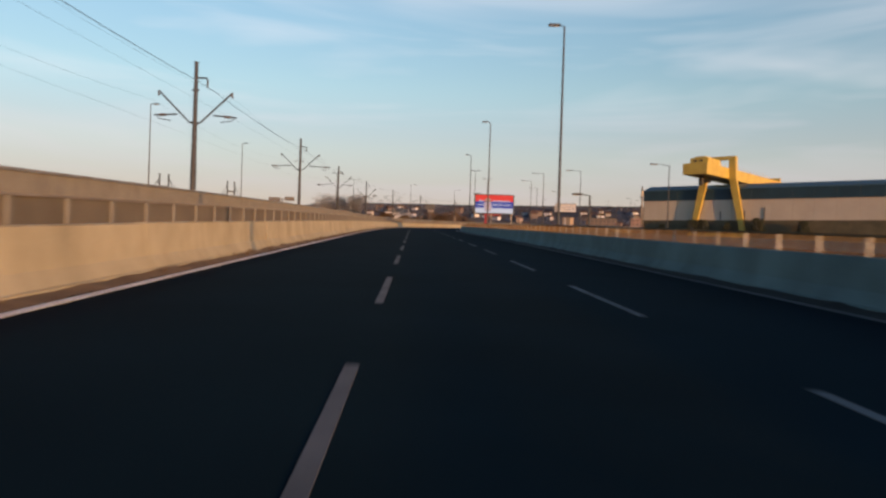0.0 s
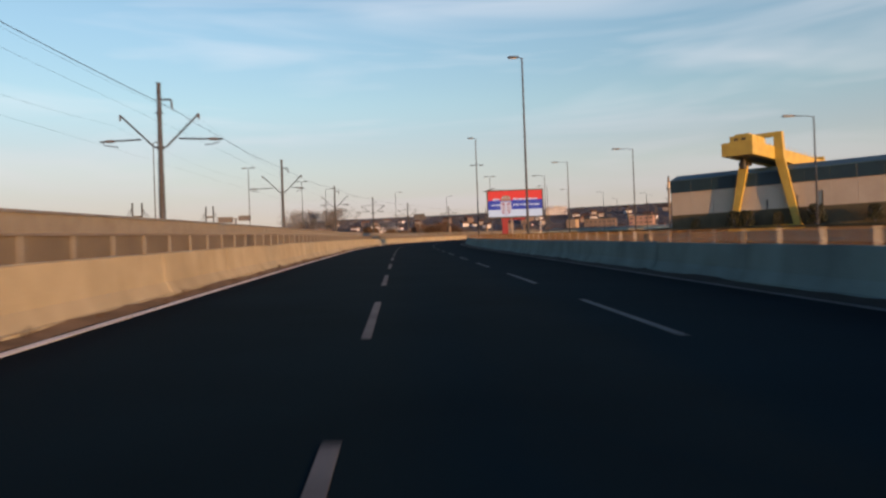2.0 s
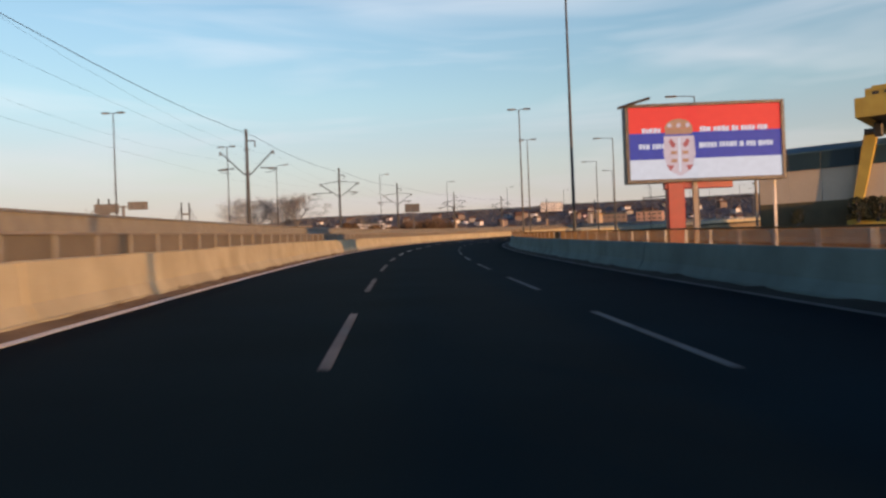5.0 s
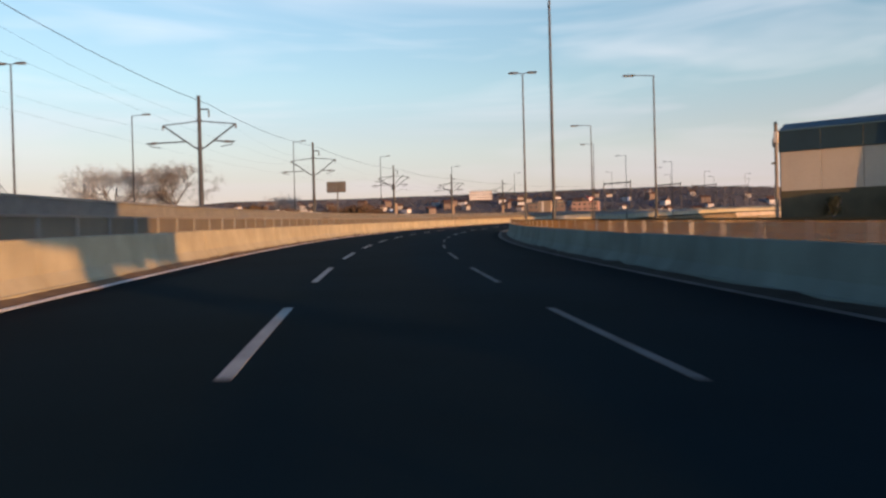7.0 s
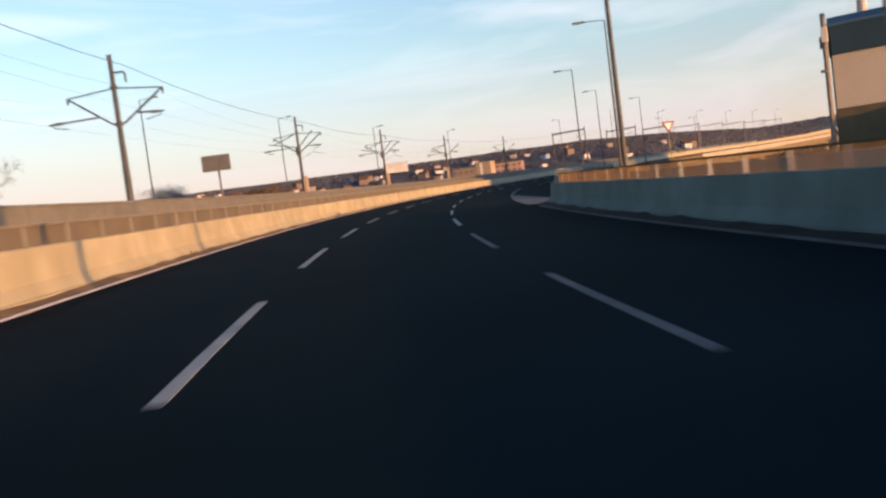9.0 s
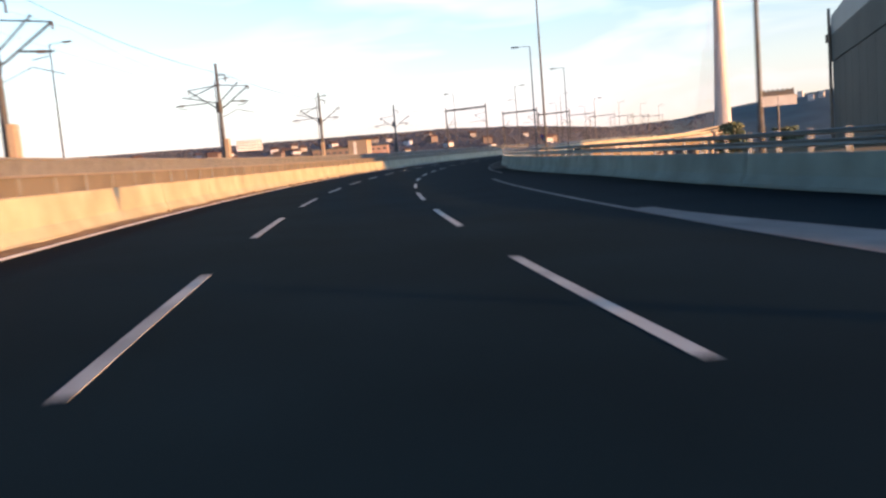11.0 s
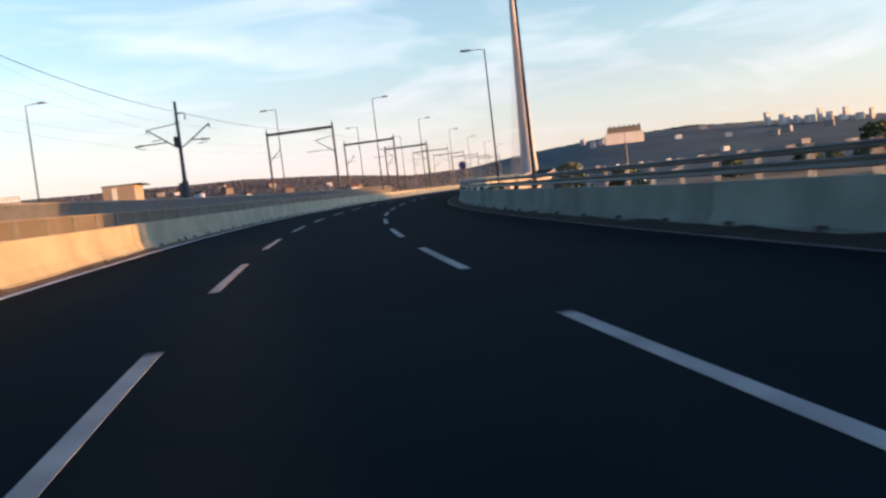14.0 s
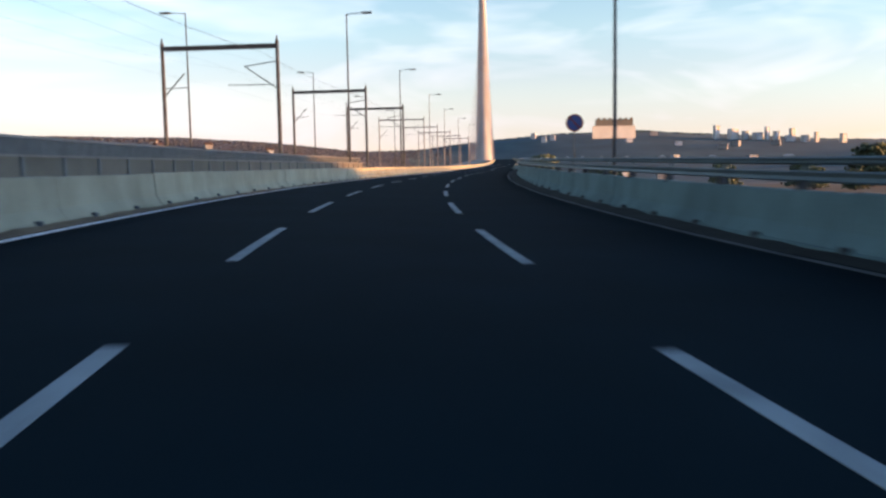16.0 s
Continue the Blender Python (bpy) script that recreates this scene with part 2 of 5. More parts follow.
SIGNBACK = material("sign_back", (0.088, 0.092, 0.098), (0.06, 0.064, 0.068), 0.6, scale=1, fine=10)
LED_RED = material("led_red", (0.46, 0.026, 0.022), (0.42, 0.022, 0.02), 0.5, bump=0, emit=1.0, spec=0.08)
LED_BLUE = material("led_blue", (0.014, 0.028, 0.19), (0.012, 0.024, 0.165), 0.5, bump=0, emit=1.0, spec=0.08)
LED_WHITE = material("led_white", (0.34, 0.35, 0.41), (0.31, 0.32, 0.37), 0.5, bump=0, emit=1.0, spec=0.08)
LED_PINK = material("led_pink", (0.31, 0.25, 0.285), (0.28, 0.22, 0.25), 0.5, bump=0, emit=1.0, spec=0.08)
LED_GOLD = material("led_gold", (0.24, 0.12, 0.075), (0.20, 0.10, 0.065), 0.5, bump=0, emit=1.0, spec=0.08)
LED_MAROON = material("led_maroon", (0.22, 0.05, 0.055), (0.19, 0.045, 0.05), 0.5, bump=0, emit=1.0, spec=0.08)
BARK = material("bare_bark", (0.1, 0.105, 0.115), (0.07, 0.072, 0.078), 0.95, scale=3, fine=30)
TWIG = material("bare_twigs", (0.17, 0.185, 0.205), (0.125, 0.135, 0.15), 0.95, scale=2, fine=20, island=0.2)
BUSH = material("dry_bush", (0.0858, 0.0561, 0.033), (0.0462, 0.033, 0.0198), 0.95, scale=0.8, fine=8, island=0.25)
THICKET = material("brown_thicket", (0.11, 0.08, 0.062), (0.075, 0.056, 0.045), 0.95, scale=0.3, fine=4, bump=0, island=0.25)
# distance haze is mixed into both woods colours
WOODS = material("hazed_woods", (0.066, 0.076, 0.104), (0.046, 0.053, 0.074), 0.95, scale=0.03, fine=0.6, bump=0, island=0.3)
WOODS_FAR = material("hazed_far_woods", (0.052, 0.098, 0.112), (0.034, 0.066, 0.078), 0.95, scale=0.012, fine=0.3, bump=0, island=0.06)
DARKLEAF = material("evergreen_leaves", (0.03, 0.038, 0.02), (0.016, 0.021, 0.012), 0.85, scale=0.5, fine=6, island=0.3)
LEAF = material("spring_leaves", (0.08, 0.105, 0.06), (0.054, 0.07, 0.043), 0.8, scale=0.5, fine=6, island=0.3)
ROOF = material("clay_roof", (0.085, 0.052, 0.046), (0.055, 0.036, 0.034), 0.85, scale=0.3, fine=4, island=0.25)
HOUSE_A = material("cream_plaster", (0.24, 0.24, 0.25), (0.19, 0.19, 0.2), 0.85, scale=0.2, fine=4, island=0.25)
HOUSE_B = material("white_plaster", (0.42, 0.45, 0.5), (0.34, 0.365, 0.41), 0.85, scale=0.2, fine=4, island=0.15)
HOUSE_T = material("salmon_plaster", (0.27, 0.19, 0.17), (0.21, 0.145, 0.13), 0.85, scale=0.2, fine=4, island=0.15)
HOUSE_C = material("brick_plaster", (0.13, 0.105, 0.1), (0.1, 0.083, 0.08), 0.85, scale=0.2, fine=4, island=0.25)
WINDOW = material("window_glass", (0.05, 0.06, 0.07), (0.03, 0.035, 0.04), 0.45, bump=0)
TOWER = material("tower_concrete", (0.46, 0.46, 0.47), (0.38, 0.38, 0.39), 0.85, scale=0.08, fine=1.5, island=0.2)

# ---- mesh helpers ----
def mesh_of(name, bm, mat):
    me = bpy.data.meshes.new(name)
    bm.to_mesh(me)
    bm.free()
    for m in mat if isinstance(mat, (list, tuple)) else (mat,):
        me.materials.append(m)
    return me


def part(name, bm, mat, parent=None, label=""):
    ob = new(name, mesh_of(name, bm, mat))
    if parent:
        ob.parent = parent
    return tagged(ob, label)


def shared(name, me, parent, m=None):
    ob = new(name, me)
    ob.parent = parent
    if m is not None:
        ob.matrix_local = m
    return ob


def thing(name, label, category, at=None, group="", kind=""):
    ob = new(name)
    if at is not None:
        ob.matrix_world = at
    return tagged(ob, label, category, group, kind)


def add_box(bm, x0, x1, y0, y1, z0, z1, m=None, bevel=0.0):
    v = bmesh.ops.create_cube(bm, size=1.0)["verts"]
    bmesh.ops.transform(bm, verts=v, matrix=Matrix.LocRotScale(((x0 + x1) / 2, (y0 + y1) / 2, (z0 + z1) / 2), None, (x1 - x0, y1 - y0, z1 - z0)))
    if bevel:
        edges = list({e for w in v for e in w.link_edges})
        v = bmesh.ops.bevel(bm, geom=edges, offset=bevel, segments=1, affect="EDGES")["verts"]
    if m is not None:
        bmesh.ops.transform(bm, verts=v, matrix=m)
    return bm


def box_bm(*a, **k):
    return add_box(bmesh.new(), *a, **k)


def add_tube(bm, points, radii, sides=8):
    """A tapered tube through points, closed at both ends."""
    rings = []
    for n, p in enumerate(points):
        p = Vector(p)
        way = (Vector(points[min(n + 1, len(points) - 1)]) - Vector(points[max(n - 1, 0)])).normalized()
        side = way.cross(Vector((0, 0, 1)) if abs(way.z) < 0.95 else Vector((1, 0, 0))).normalized()
        up = side.cross(way)
        r = radii[n] if isinstance(radii, (list, tuple)) else radii
        rings.append([bm.verts.new(p + r * (math.cos(a) * side + math.sin(a) * up)) for a in (2 * math.pi * k / sides for k in range(sides))])
    for a, b in zip(rings, rings[1:]):
        for k in range(sides):
            bm.faces.new((a[k], a[(k + 1) % sides], b[(k + 1) % sides], b[k]))
    bm.faces.new(rings[0][::-1])
    bm.faces.new(rings[-1])
    return bm


def tube_bm(points, radii, sides=8):
    return add_tube(bmesh.new(), points, radii, sides)


# ---- the line of the road: curvature, grade and bank along its length s; u is metres to the right ----
CURVE_S = np.arange(-60, 901, 40.0)
CURVE = (0.304, 0.214, 0.114, 0.049, -0.117, -1.579, -3.382, -3.825, -3.633, -3.617, -4.641, -2.437, -0.033, 1.445, -1.5, 0.05, -0.42, 0.78, 0.15, 0.15, 0.15, 0.15, 0.15, 0.15, 0.15)
GRADE_S = np.arange(-60, 901, 80.0)
GRADE = (3.22, 3.559, 2.966, 2.741, 2.966, 3.202, 2.608, 2.99, 3.46, 4.41, 4.41, 4.41, 4.41)
BANK = (1.357, 0.712, 2.085, 2.057, 2.151, 2.001, -1.319, -0.548, -0.508, -0.476, -0.453, -0.438, -0.43)
TAB = np.arange(-60, 901, 2.0)
_k = np.interp(TAB, CURVE_S, CURVE) * 1e-3
_psi = np.r_[0, np.cumsum((_k[1:] + _k[:-1]))]
_psi -= _psi[30]
_cx = np.r_[0, np.cumsum(-np.sin((_psi[1:] + _psi[:-1]) / 2) * 2)]
_cy = np.r_[0, np.cumsum(np.cos((_psi[1:] + _psi[:-1]) / 2) * 2)]
_g = np.interp(TAB, GRADE_S, GRADE) * 1e-2
_cz = np.r_[0, np.cumsum(_g[1:] + _g[:-1])]
_cx, _cy, _cz = _cx - _cx[30], _cy - _cy[30], _cz - _cz[30]


def heading(s):
    return float(np.interp(s, TAB, _psi))


def road(s, u=0.0, h=0.0):
    """The place at length s, u metres to the right of the line and h above the surface."""
    a = heading(s)
    z = float(np.interp(s, TAB, _cz)) - float(np.interp(s, GRADE_S, BANK)) * 1e-2 * max(min(u, 16.0), -6.0)
    return Vector((float(np.interp(s, TAB, _cx)) + u * math.cos(a), float(np.interp(s, TAB, _cy)) + u * math.sin(a), z + h))


def road_pose(s, u=0.0, h=0.0):
    return Matrix.Translation(road(s, u, h)) @ Matrix.Rotation(heading(s), 4, "Z")


def steps(s0, s1, step):
    n = max(1, math.ceil((s1 - s0) / step - 1e-6))
    return [s0 + (s1 - s0) * k / n for k in range(n + 1)]


def sweep(profile, s0, s1, step=4.0, bm=None, caps=True):
    """A closed profile of (u, h) drawn along the road, with end caps; profile may be a function of s."""
    bm = bm or bmesh.new()
    rings = [[bm.verts.new(road(s, u, h)) for u, h in (profile(s) if callable(profile) else profile)] for s in steps(s0, s1, step)]
    n = len(rings[0])
    for a, b in zip(rings, rings[1:]):
        for k in range(n):
            bm.faces.new((a[k], a[(k + 1) % n], b[(k + 1) % n], b[k]))
    if caps:
        bm.faces.new(rings[0][::-1])
        bm.faces.new(rings[-1])
    bmesh.ops.recalc_face_normals(bm, faces=bm.faces[:])
    return bm


# ---- ground: one sheet to the horizon, with hills round the valley ----
def smooth(a, b, x):
    t = max(0.0, min(1.0, (x - a) / (b - a)))
    return t * t * (3 - 2 * t)


_near = (TAB > -40) & (TAB < 430)
_plane = np.linalg.lstsq(np.stack([_cx[_near], _cy[_near], np.ones(_near.sum())], 1), _cz[_near], rcond=None)[0]
MID = (60.0, 260.0)


def right_of_road(x, y):
    d = (_cx - x) ** 2 + (_cy - y) ** 2
    k = int(d.argmin())
    return (x - _cx[k]) * math.cos(_psi[k]) + (y - _cy[k]) * math.sin(_psi[k])


def ground_z(x, y):
    flat = float(_plane[0] * x + _plane[1] * y + _plane[2])
    flat = max(-6.0, min(flat, 9.4)) - 1.1
    # the low river bank beyond the end of the hall
    past = (y - 262.3) * 0.712 - (x - 79.2) * 0.702
    if past > 6:
        flat -= 11.0 * smooth(6, 60, past) * smooth(17, 48, right_of_road(x, y))
    dx, dy = x - MID[0], y - MID[1]
    d, a = math.hypot(dx, dy), math.degrees(math.atan2(-dx, dy))
    far = smooth(-30, -48, a) * smooth(-178, -120, a)
    begin, top, high = 520 + 520 * far, 1300 + 900 * far, 74 + 46 * far
    low = 1.0 - 0.45 * smooth(8, 22, a) * smooth(170, 120, a)
    rise = smooth(begin, top, d) * high * low
    rise *= smooth(-126, -108, a) * smooth(95, 60, a)
    rise *= float(np.interp(a, (-100, -78, -72, -66, -60, -54, -49, -44, -39, -33, -26, -18, -4, 6, 20), (0.75, 0.8, 0.87, 1.03, 1.2, 1.19, 1.06, 0.87, 0.84, 0.99, 1.11, 1.08, 1.05, 1.02, 0.95)))
    rise *= 1 + 0.05 * noise.noise(Vector((x / 420, y / 420, 0.3))) + 0.02 * noise.noise(Vector((x / 120, y / 120, 4.3)))
    return flat + rise + 0.25 * noise.noise(Vector((x / 25, y / 25, 1.1)))


bm = bmesh.new()
rings, spokes = [0.01] + [12 * 1.075 ** k for k in range(83)], 160
rings = [r for r in rings if r < 4400]
grid = [[bm.verts.new((MID[0] - r * math.sin(2 * math.pi * k / spokes), MID[1] + r * math.cos(2 * math.pi * k / spokes), 0)) for k in range(spokes)] for r in rings]
for ring in grid:
    for v in ring:
        v.co.z = ground_z(v.co.x, v.co.y)
for a, b in zip(grid, grid[1:]):
    for k in range(spokes):
        f = bm.faces.new((a[k], a[(k + 1) % spokes], b[(k + 1) % spokes], b[k]))
        c = f.calc_center_median()
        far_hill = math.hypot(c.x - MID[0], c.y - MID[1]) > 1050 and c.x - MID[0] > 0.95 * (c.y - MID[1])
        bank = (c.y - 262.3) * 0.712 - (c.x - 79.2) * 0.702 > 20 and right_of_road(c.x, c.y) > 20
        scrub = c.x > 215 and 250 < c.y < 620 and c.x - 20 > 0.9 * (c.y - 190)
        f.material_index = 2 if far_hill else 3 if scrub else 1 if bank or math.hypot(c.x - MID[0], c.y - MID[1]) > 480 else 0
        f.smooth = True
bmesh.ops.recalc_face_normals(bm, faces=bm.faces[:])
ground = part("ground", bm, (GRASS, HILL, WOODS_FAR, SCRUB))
tagged(ground, "dry grassland rising into wooded hills at the horizon", "ground", kind="structure")

# ---- carriageway, ramp, verge and deck ----
LINE_L, DASH_L, DASH_R, LINE_R = -1.51, 2.50, 6.25, 10.05
END = 880.0


def edge_right(s):
    """The foot of the concrete on the right: the ramp joins behind the end of the first barrier."""
    return float(np.interp(s, (226, 228, 262, 275, 285, 300, 338, 900), (10.62, 14.6, 14.5, 13.1, 12.35, 11.75, 10.75, 10.62)))


bm = bmesh.new()
cols = 8
rows_ = [[bm.verts.new(road(s, -2.3 + (edge_right(s) + 0.3 + 2.3) * k / cols, 0)) for k in range(cols + 1)] for s in steps(-55, END, 3.0)]
for a, b in zip(rows_, rows_[1:]):
    for k in range(cols):
        bm.faces.new((a[k], a[k + 1], b[k + 1], b[k])).smooth = True
ends = bmesh.ops.extrude_face_region(bm, geom=bm.faces[:])["geom"]
for v in ends:
    if isinstance(v, bmesh.types.BMVert):
        v.co.z -= 0.35
bmesh.ops.recalc_face_normals(bm, faces=bm.faces[:])
carriageway = tagged(part("road", bm, ASPHALT), "dark grey asphalt carriageway with dimmed lane lines", "road", kind="structure")

RAMP_S, RAMP_U = (-50, 90, 146, 182, 218, 230, 243, 262), (56.0, 38.0, 30.3, 26.3, 20.0, 17.2, 14.7, 14.5)


def ramp_foot(s):
    """The foot of the concrete on the slip road's outer side, one line with the merging barrier."""
    return float(np.interp(s, RAMP_S, RAMP_U)) if s < 250 else edge_right(s)


def ramp_profile(s):
    r = ramp_foot(s) + 0.3
    l = max(r - 7.0, 10.95 if s < 226 else min(r - 1.0, 13.5))
    return ((l, -0.36), (r, -0.36), (r, -0.02), (l, -0.02))


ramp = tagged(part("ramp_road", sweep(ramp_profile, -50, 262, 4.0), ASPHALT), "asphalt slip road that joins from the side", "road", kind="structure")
def verge_profile(s):
    f, g = smooth(262, 320, s), smooth(296, 322, s)
    return ((11.3, -0.12 - 0.3 * g), (16.8 - 4.6 * g, -0.2 - 0.6 * g), (45.0 - 13 * f - 15 * g, -0.8 - 7 * f), (75.0 - 30 * f - 18 * g, -4.0 - 9 * f), (11.3, -4.0 - 9 * f))


verge = tagged(part("verge", sweep(verge_profile, -55, 415, 6.0), GRASS), "dry grass verge beside the slip road", "verge", kind="structure")
bed = tagged(part("tram_bed", sweep(((-2.6, -0.25), (-2.6, -3.5), (-24.0, -4.5), (-20.0, -0.3)), -55, 415, 6.0), BALLAST), "ballast bed of the tram line behind the railing", "ground", kind="structure")
deck = tagged(part("bridge_deck", sweep(((-20.5, -0.38), (12.2, -0.38), (12.2, -1.6), (7.0, -4.6), (-15.0, -4.6), (-20.5, -1.6)), 415, END, 8.0), FASCIA), "pale concrete box girder of the bridge", "bridge", kind="structure")
for s in range(450, 880, 48):
    c = road(s, -4, -4.5)
    pier = tagged(part("bridge_pier", tube_bm([(c.x, c.y, min(ground_z(c.x, c.y), c.z - 1) - 2), (c.x, c.y, c.z)], 1.6, 12), FASCIA), "round concrete pier under the bridge deck", "pier", "bridge piers", "structure")

# painted lines
def strip(name, u0, u1, s0, s1, parent, label, mat=PAINT):
    bm = sweep(((u0, -0.02), (u1, -0.02), (u1, 0.005), (u0, 0.005)), s0, s1, 3.0)
    return part(name, bm, mat, parent, label)


strip("edge_line", LINE_L - 0.085, LINE_L + 0.085, -50, 700, carriageway, "white solid edge line", LINE)
strip("edge_line", LINE_R - 0.1, LINE_R + 0.1, -50, 222, carriageway, "greyish white edge line", FADED_DIM)
NOSE_S = (222, 230, 236, 241, 250, 266)


def nose(s, side):
    """The two edges of the merging wedge."""
    return float(np.interp(s, NOSE_S, (9.75, 9.75, 9.75, 9.78, 9.9, 10.0) if side < 0 else (12.2, 11.7, 11.2, 10.45, 10.2, 10.16)))


def wedge(a, b, h):
    return lambda s: [(a(s), -0.02), (b(s), -0.02), (b(s), h), (a(s), h)]


part("gore_marking", sweep(wedge(lambda s: nose(s, -1) + 0.13, lambda s: nose(s, 1) - 0.06, 0.005), 224, 243, 1.5), FADED_DIM, carriageway, "broad faded white merging wedge")
part("gore_line", sweep(wedge(lambda s: nose(s, -1), lambda s: nose(s, -1) + 0.16, 0.009), 224, 266, 2.0), FADED_DIM, carriageway, "worn white line along the wedge")
part("gore_line", sweep(wedge(lambda s: nose(s, 1) - 0.10, lambda s: nose(s, 1), 0.009), 224, 243, 1.5), FADED_DIM, carriageway, "thin white line along the wedge")
def line_right(s):
    return float(np.interp(s, (270, 285, 312, 340), (11.6, 10.95, 10.75, LINE_R)))


part("edge_line", sweep(lambda s: [(line_right(s) - 0.07, -0.02), (line_right(s) + 0.07, -0.02), (line_right(s) + 0.07, 0.005), (line_right(s) - 0.07, 0.005)], 276, 700, 3.0), FADED_DIM, carriageway, "greyish white edge line")
for row in range(-7, 68):
    for u, s0 in ((DASH_L, 22.11), (DASH_R, 21.68)):
        s = s0 + 9.565 * row
        # early dashes get darker, narrower paint standing in for veiled light
        dimmed = s < (205 if u == DASH_R else 150)
        w = 0.06 if dimmed else 0.068 if s < 262 else 0.08
        part("lane_dash", sweep(((u - w, -0.02), (u + w, -0.02), (u + w, 0.005), (u - w, 0.005)), s, s + 4.97, 1.7, caps=False), FADED_DIM if dimmed else PAINT, carriageway)

# dirt heaped along the feet of the barriers
def heap(name, label, foot, side, line, s0, s1, mat):
    rnd = random.Random(int(s0) + 77)
    bm = bmesh.new()
    rings = []
    for s in steps(s0, s1, 0.8):
        f = foot(s) if callable(foot) else foot
        h, w = rnd.uniform(0.035, 0.085) * (1.0 if side < 0 else rnd.uniform(0.6, 1.3)), rnd.uniform(-0.05, 0.03)
        edge = (line(s) if callable(line) else line) + side * 0.14 - side * w
        rings.append([bm.verts.new(road(s, u, z)) for u, z in ((f + side * 0.06, -0.02), (f + side * 0.04, h), ((f + edge) / 2, h * rnd.uniform(0.3, 0.6)), (edge, 0.004), (edge, -0.02))])
    for a, b in zip(rings, rings[1:]):
        for k in range(4):
            bm.faces.new((a[k], a[k + 1], b[k + 1], b[k]))
    bmesh.ops.recalc_face_normals(bm, faces=bm.faces[:])
    return tagged(part(name, bm, mat), label, "gutter", kind="structure")


heap("gutter_left", "brown dirt heaped along the foot of the concrete barrier", -2.0, -1, LINE_L, -50, 500, DIRT)
heap("gutter_right", "dark dirt heaped along the foot of the concrete barrier", 10.62, 1, LINE_R, -50, 224, DARKDIRT)
heap("gutter_ramp", "dark dirt heaped along the foot of the merging barrier", edge_right, 1, line_right, 286, 500, DARKDIRT)

# ---- concrete barriers, cast in lengths ----
def barrier_profile(foot, side, top):
    """Safety shape: foot u of the road face; side +1 where the road lies to its left."""
    return [(foot + side * o, h) for o, h in ((0, -0.06), (0, 0.07), (0.05, 0.09), (0.19, 0.32), (0.245, top - 0.02), (0.265, top), (0.43, top), (0.45, top - 0.02), (0.50, 0.32), (0.64, 0.08), (0.64, -0.06))]


def barrier(label, foot, side, top, s0, s1, length=6.0, mat=None):
    ob = thing("concrete_barrier", label, "barrier", kind="structure")
    n = round((s1 - s0) / length)
    for k in range(n):
        a = s0 + (s1 - s0) * k / n
        b = s0 + (s1 - s0) * (k + 1) / n
        h = top + random.uniform(-0.012, 0.012)
        shift = random.uniform(-0.012, 0.012)
        prof = (lambda s, h=h, shift=shift: barrier_profile((foot(s) if callable(foot) else foot) + shift, side, h))
        bm = sweep(prof, a + 0.015, b - 0.015, 3.0)
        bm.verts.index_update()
        # backs get the sunlit concrete; the road faces of shaded barriers stay darker
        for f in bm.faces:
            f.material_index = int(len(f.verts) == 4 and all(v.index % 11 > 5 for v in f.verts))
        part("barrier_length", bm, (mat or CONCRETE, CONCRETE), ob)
    return ob


left_barrier = barrier("sunlit cream concrete safety barrier along the median", -2.0, -1, 0.95, -40, 500)
tagged(part("concrete_barrier", sweep(barrier_profile(-2.0, -1, 0.95), 500, END - 2, 6.0), CONCRETE), "pale concrete parapet on the bridge", "barrier", kind="structure")
barrier("shaded grey concrete barrier beside the carriageway", 10.62, 1, 0.91, -34, 224, mat=SHADED_CONCRETE)
ramp_barrier = barrier("shaded concrete barrier beside the slip road and merging lane", ramp_foot, 1, 0.88, 20, 500, mat=SHADED_CONCRETE)
tagged(part("concrete_barrier", sweep(barrier_profile(10.62, 1, 0.88), 500, END - 2, 6.0), CONCRETE), "pale concrete parapet on the bridge", "barrier", kind="structure")

# drain openings at the foot of the median barrier
drain_me = mesh_of("drain_opening", box_bm(-0.05, 0.05, -0.09, 0.09, -0.02, 0.12, bevel=0.015), POLE)
for k in range(75):
    s = 316.5 + 2.62 * k
    shared("drain_opening", drain_me, left_barrier, road_pose(s, -2.0 - 0.012, 0.02))
for k in range(70):
    s = 288 + 2.62 * k
    shared("drain_opening", drain_me, ramp_barrier, road_pose(s, edge_right(s) + 0.012, 0.02))

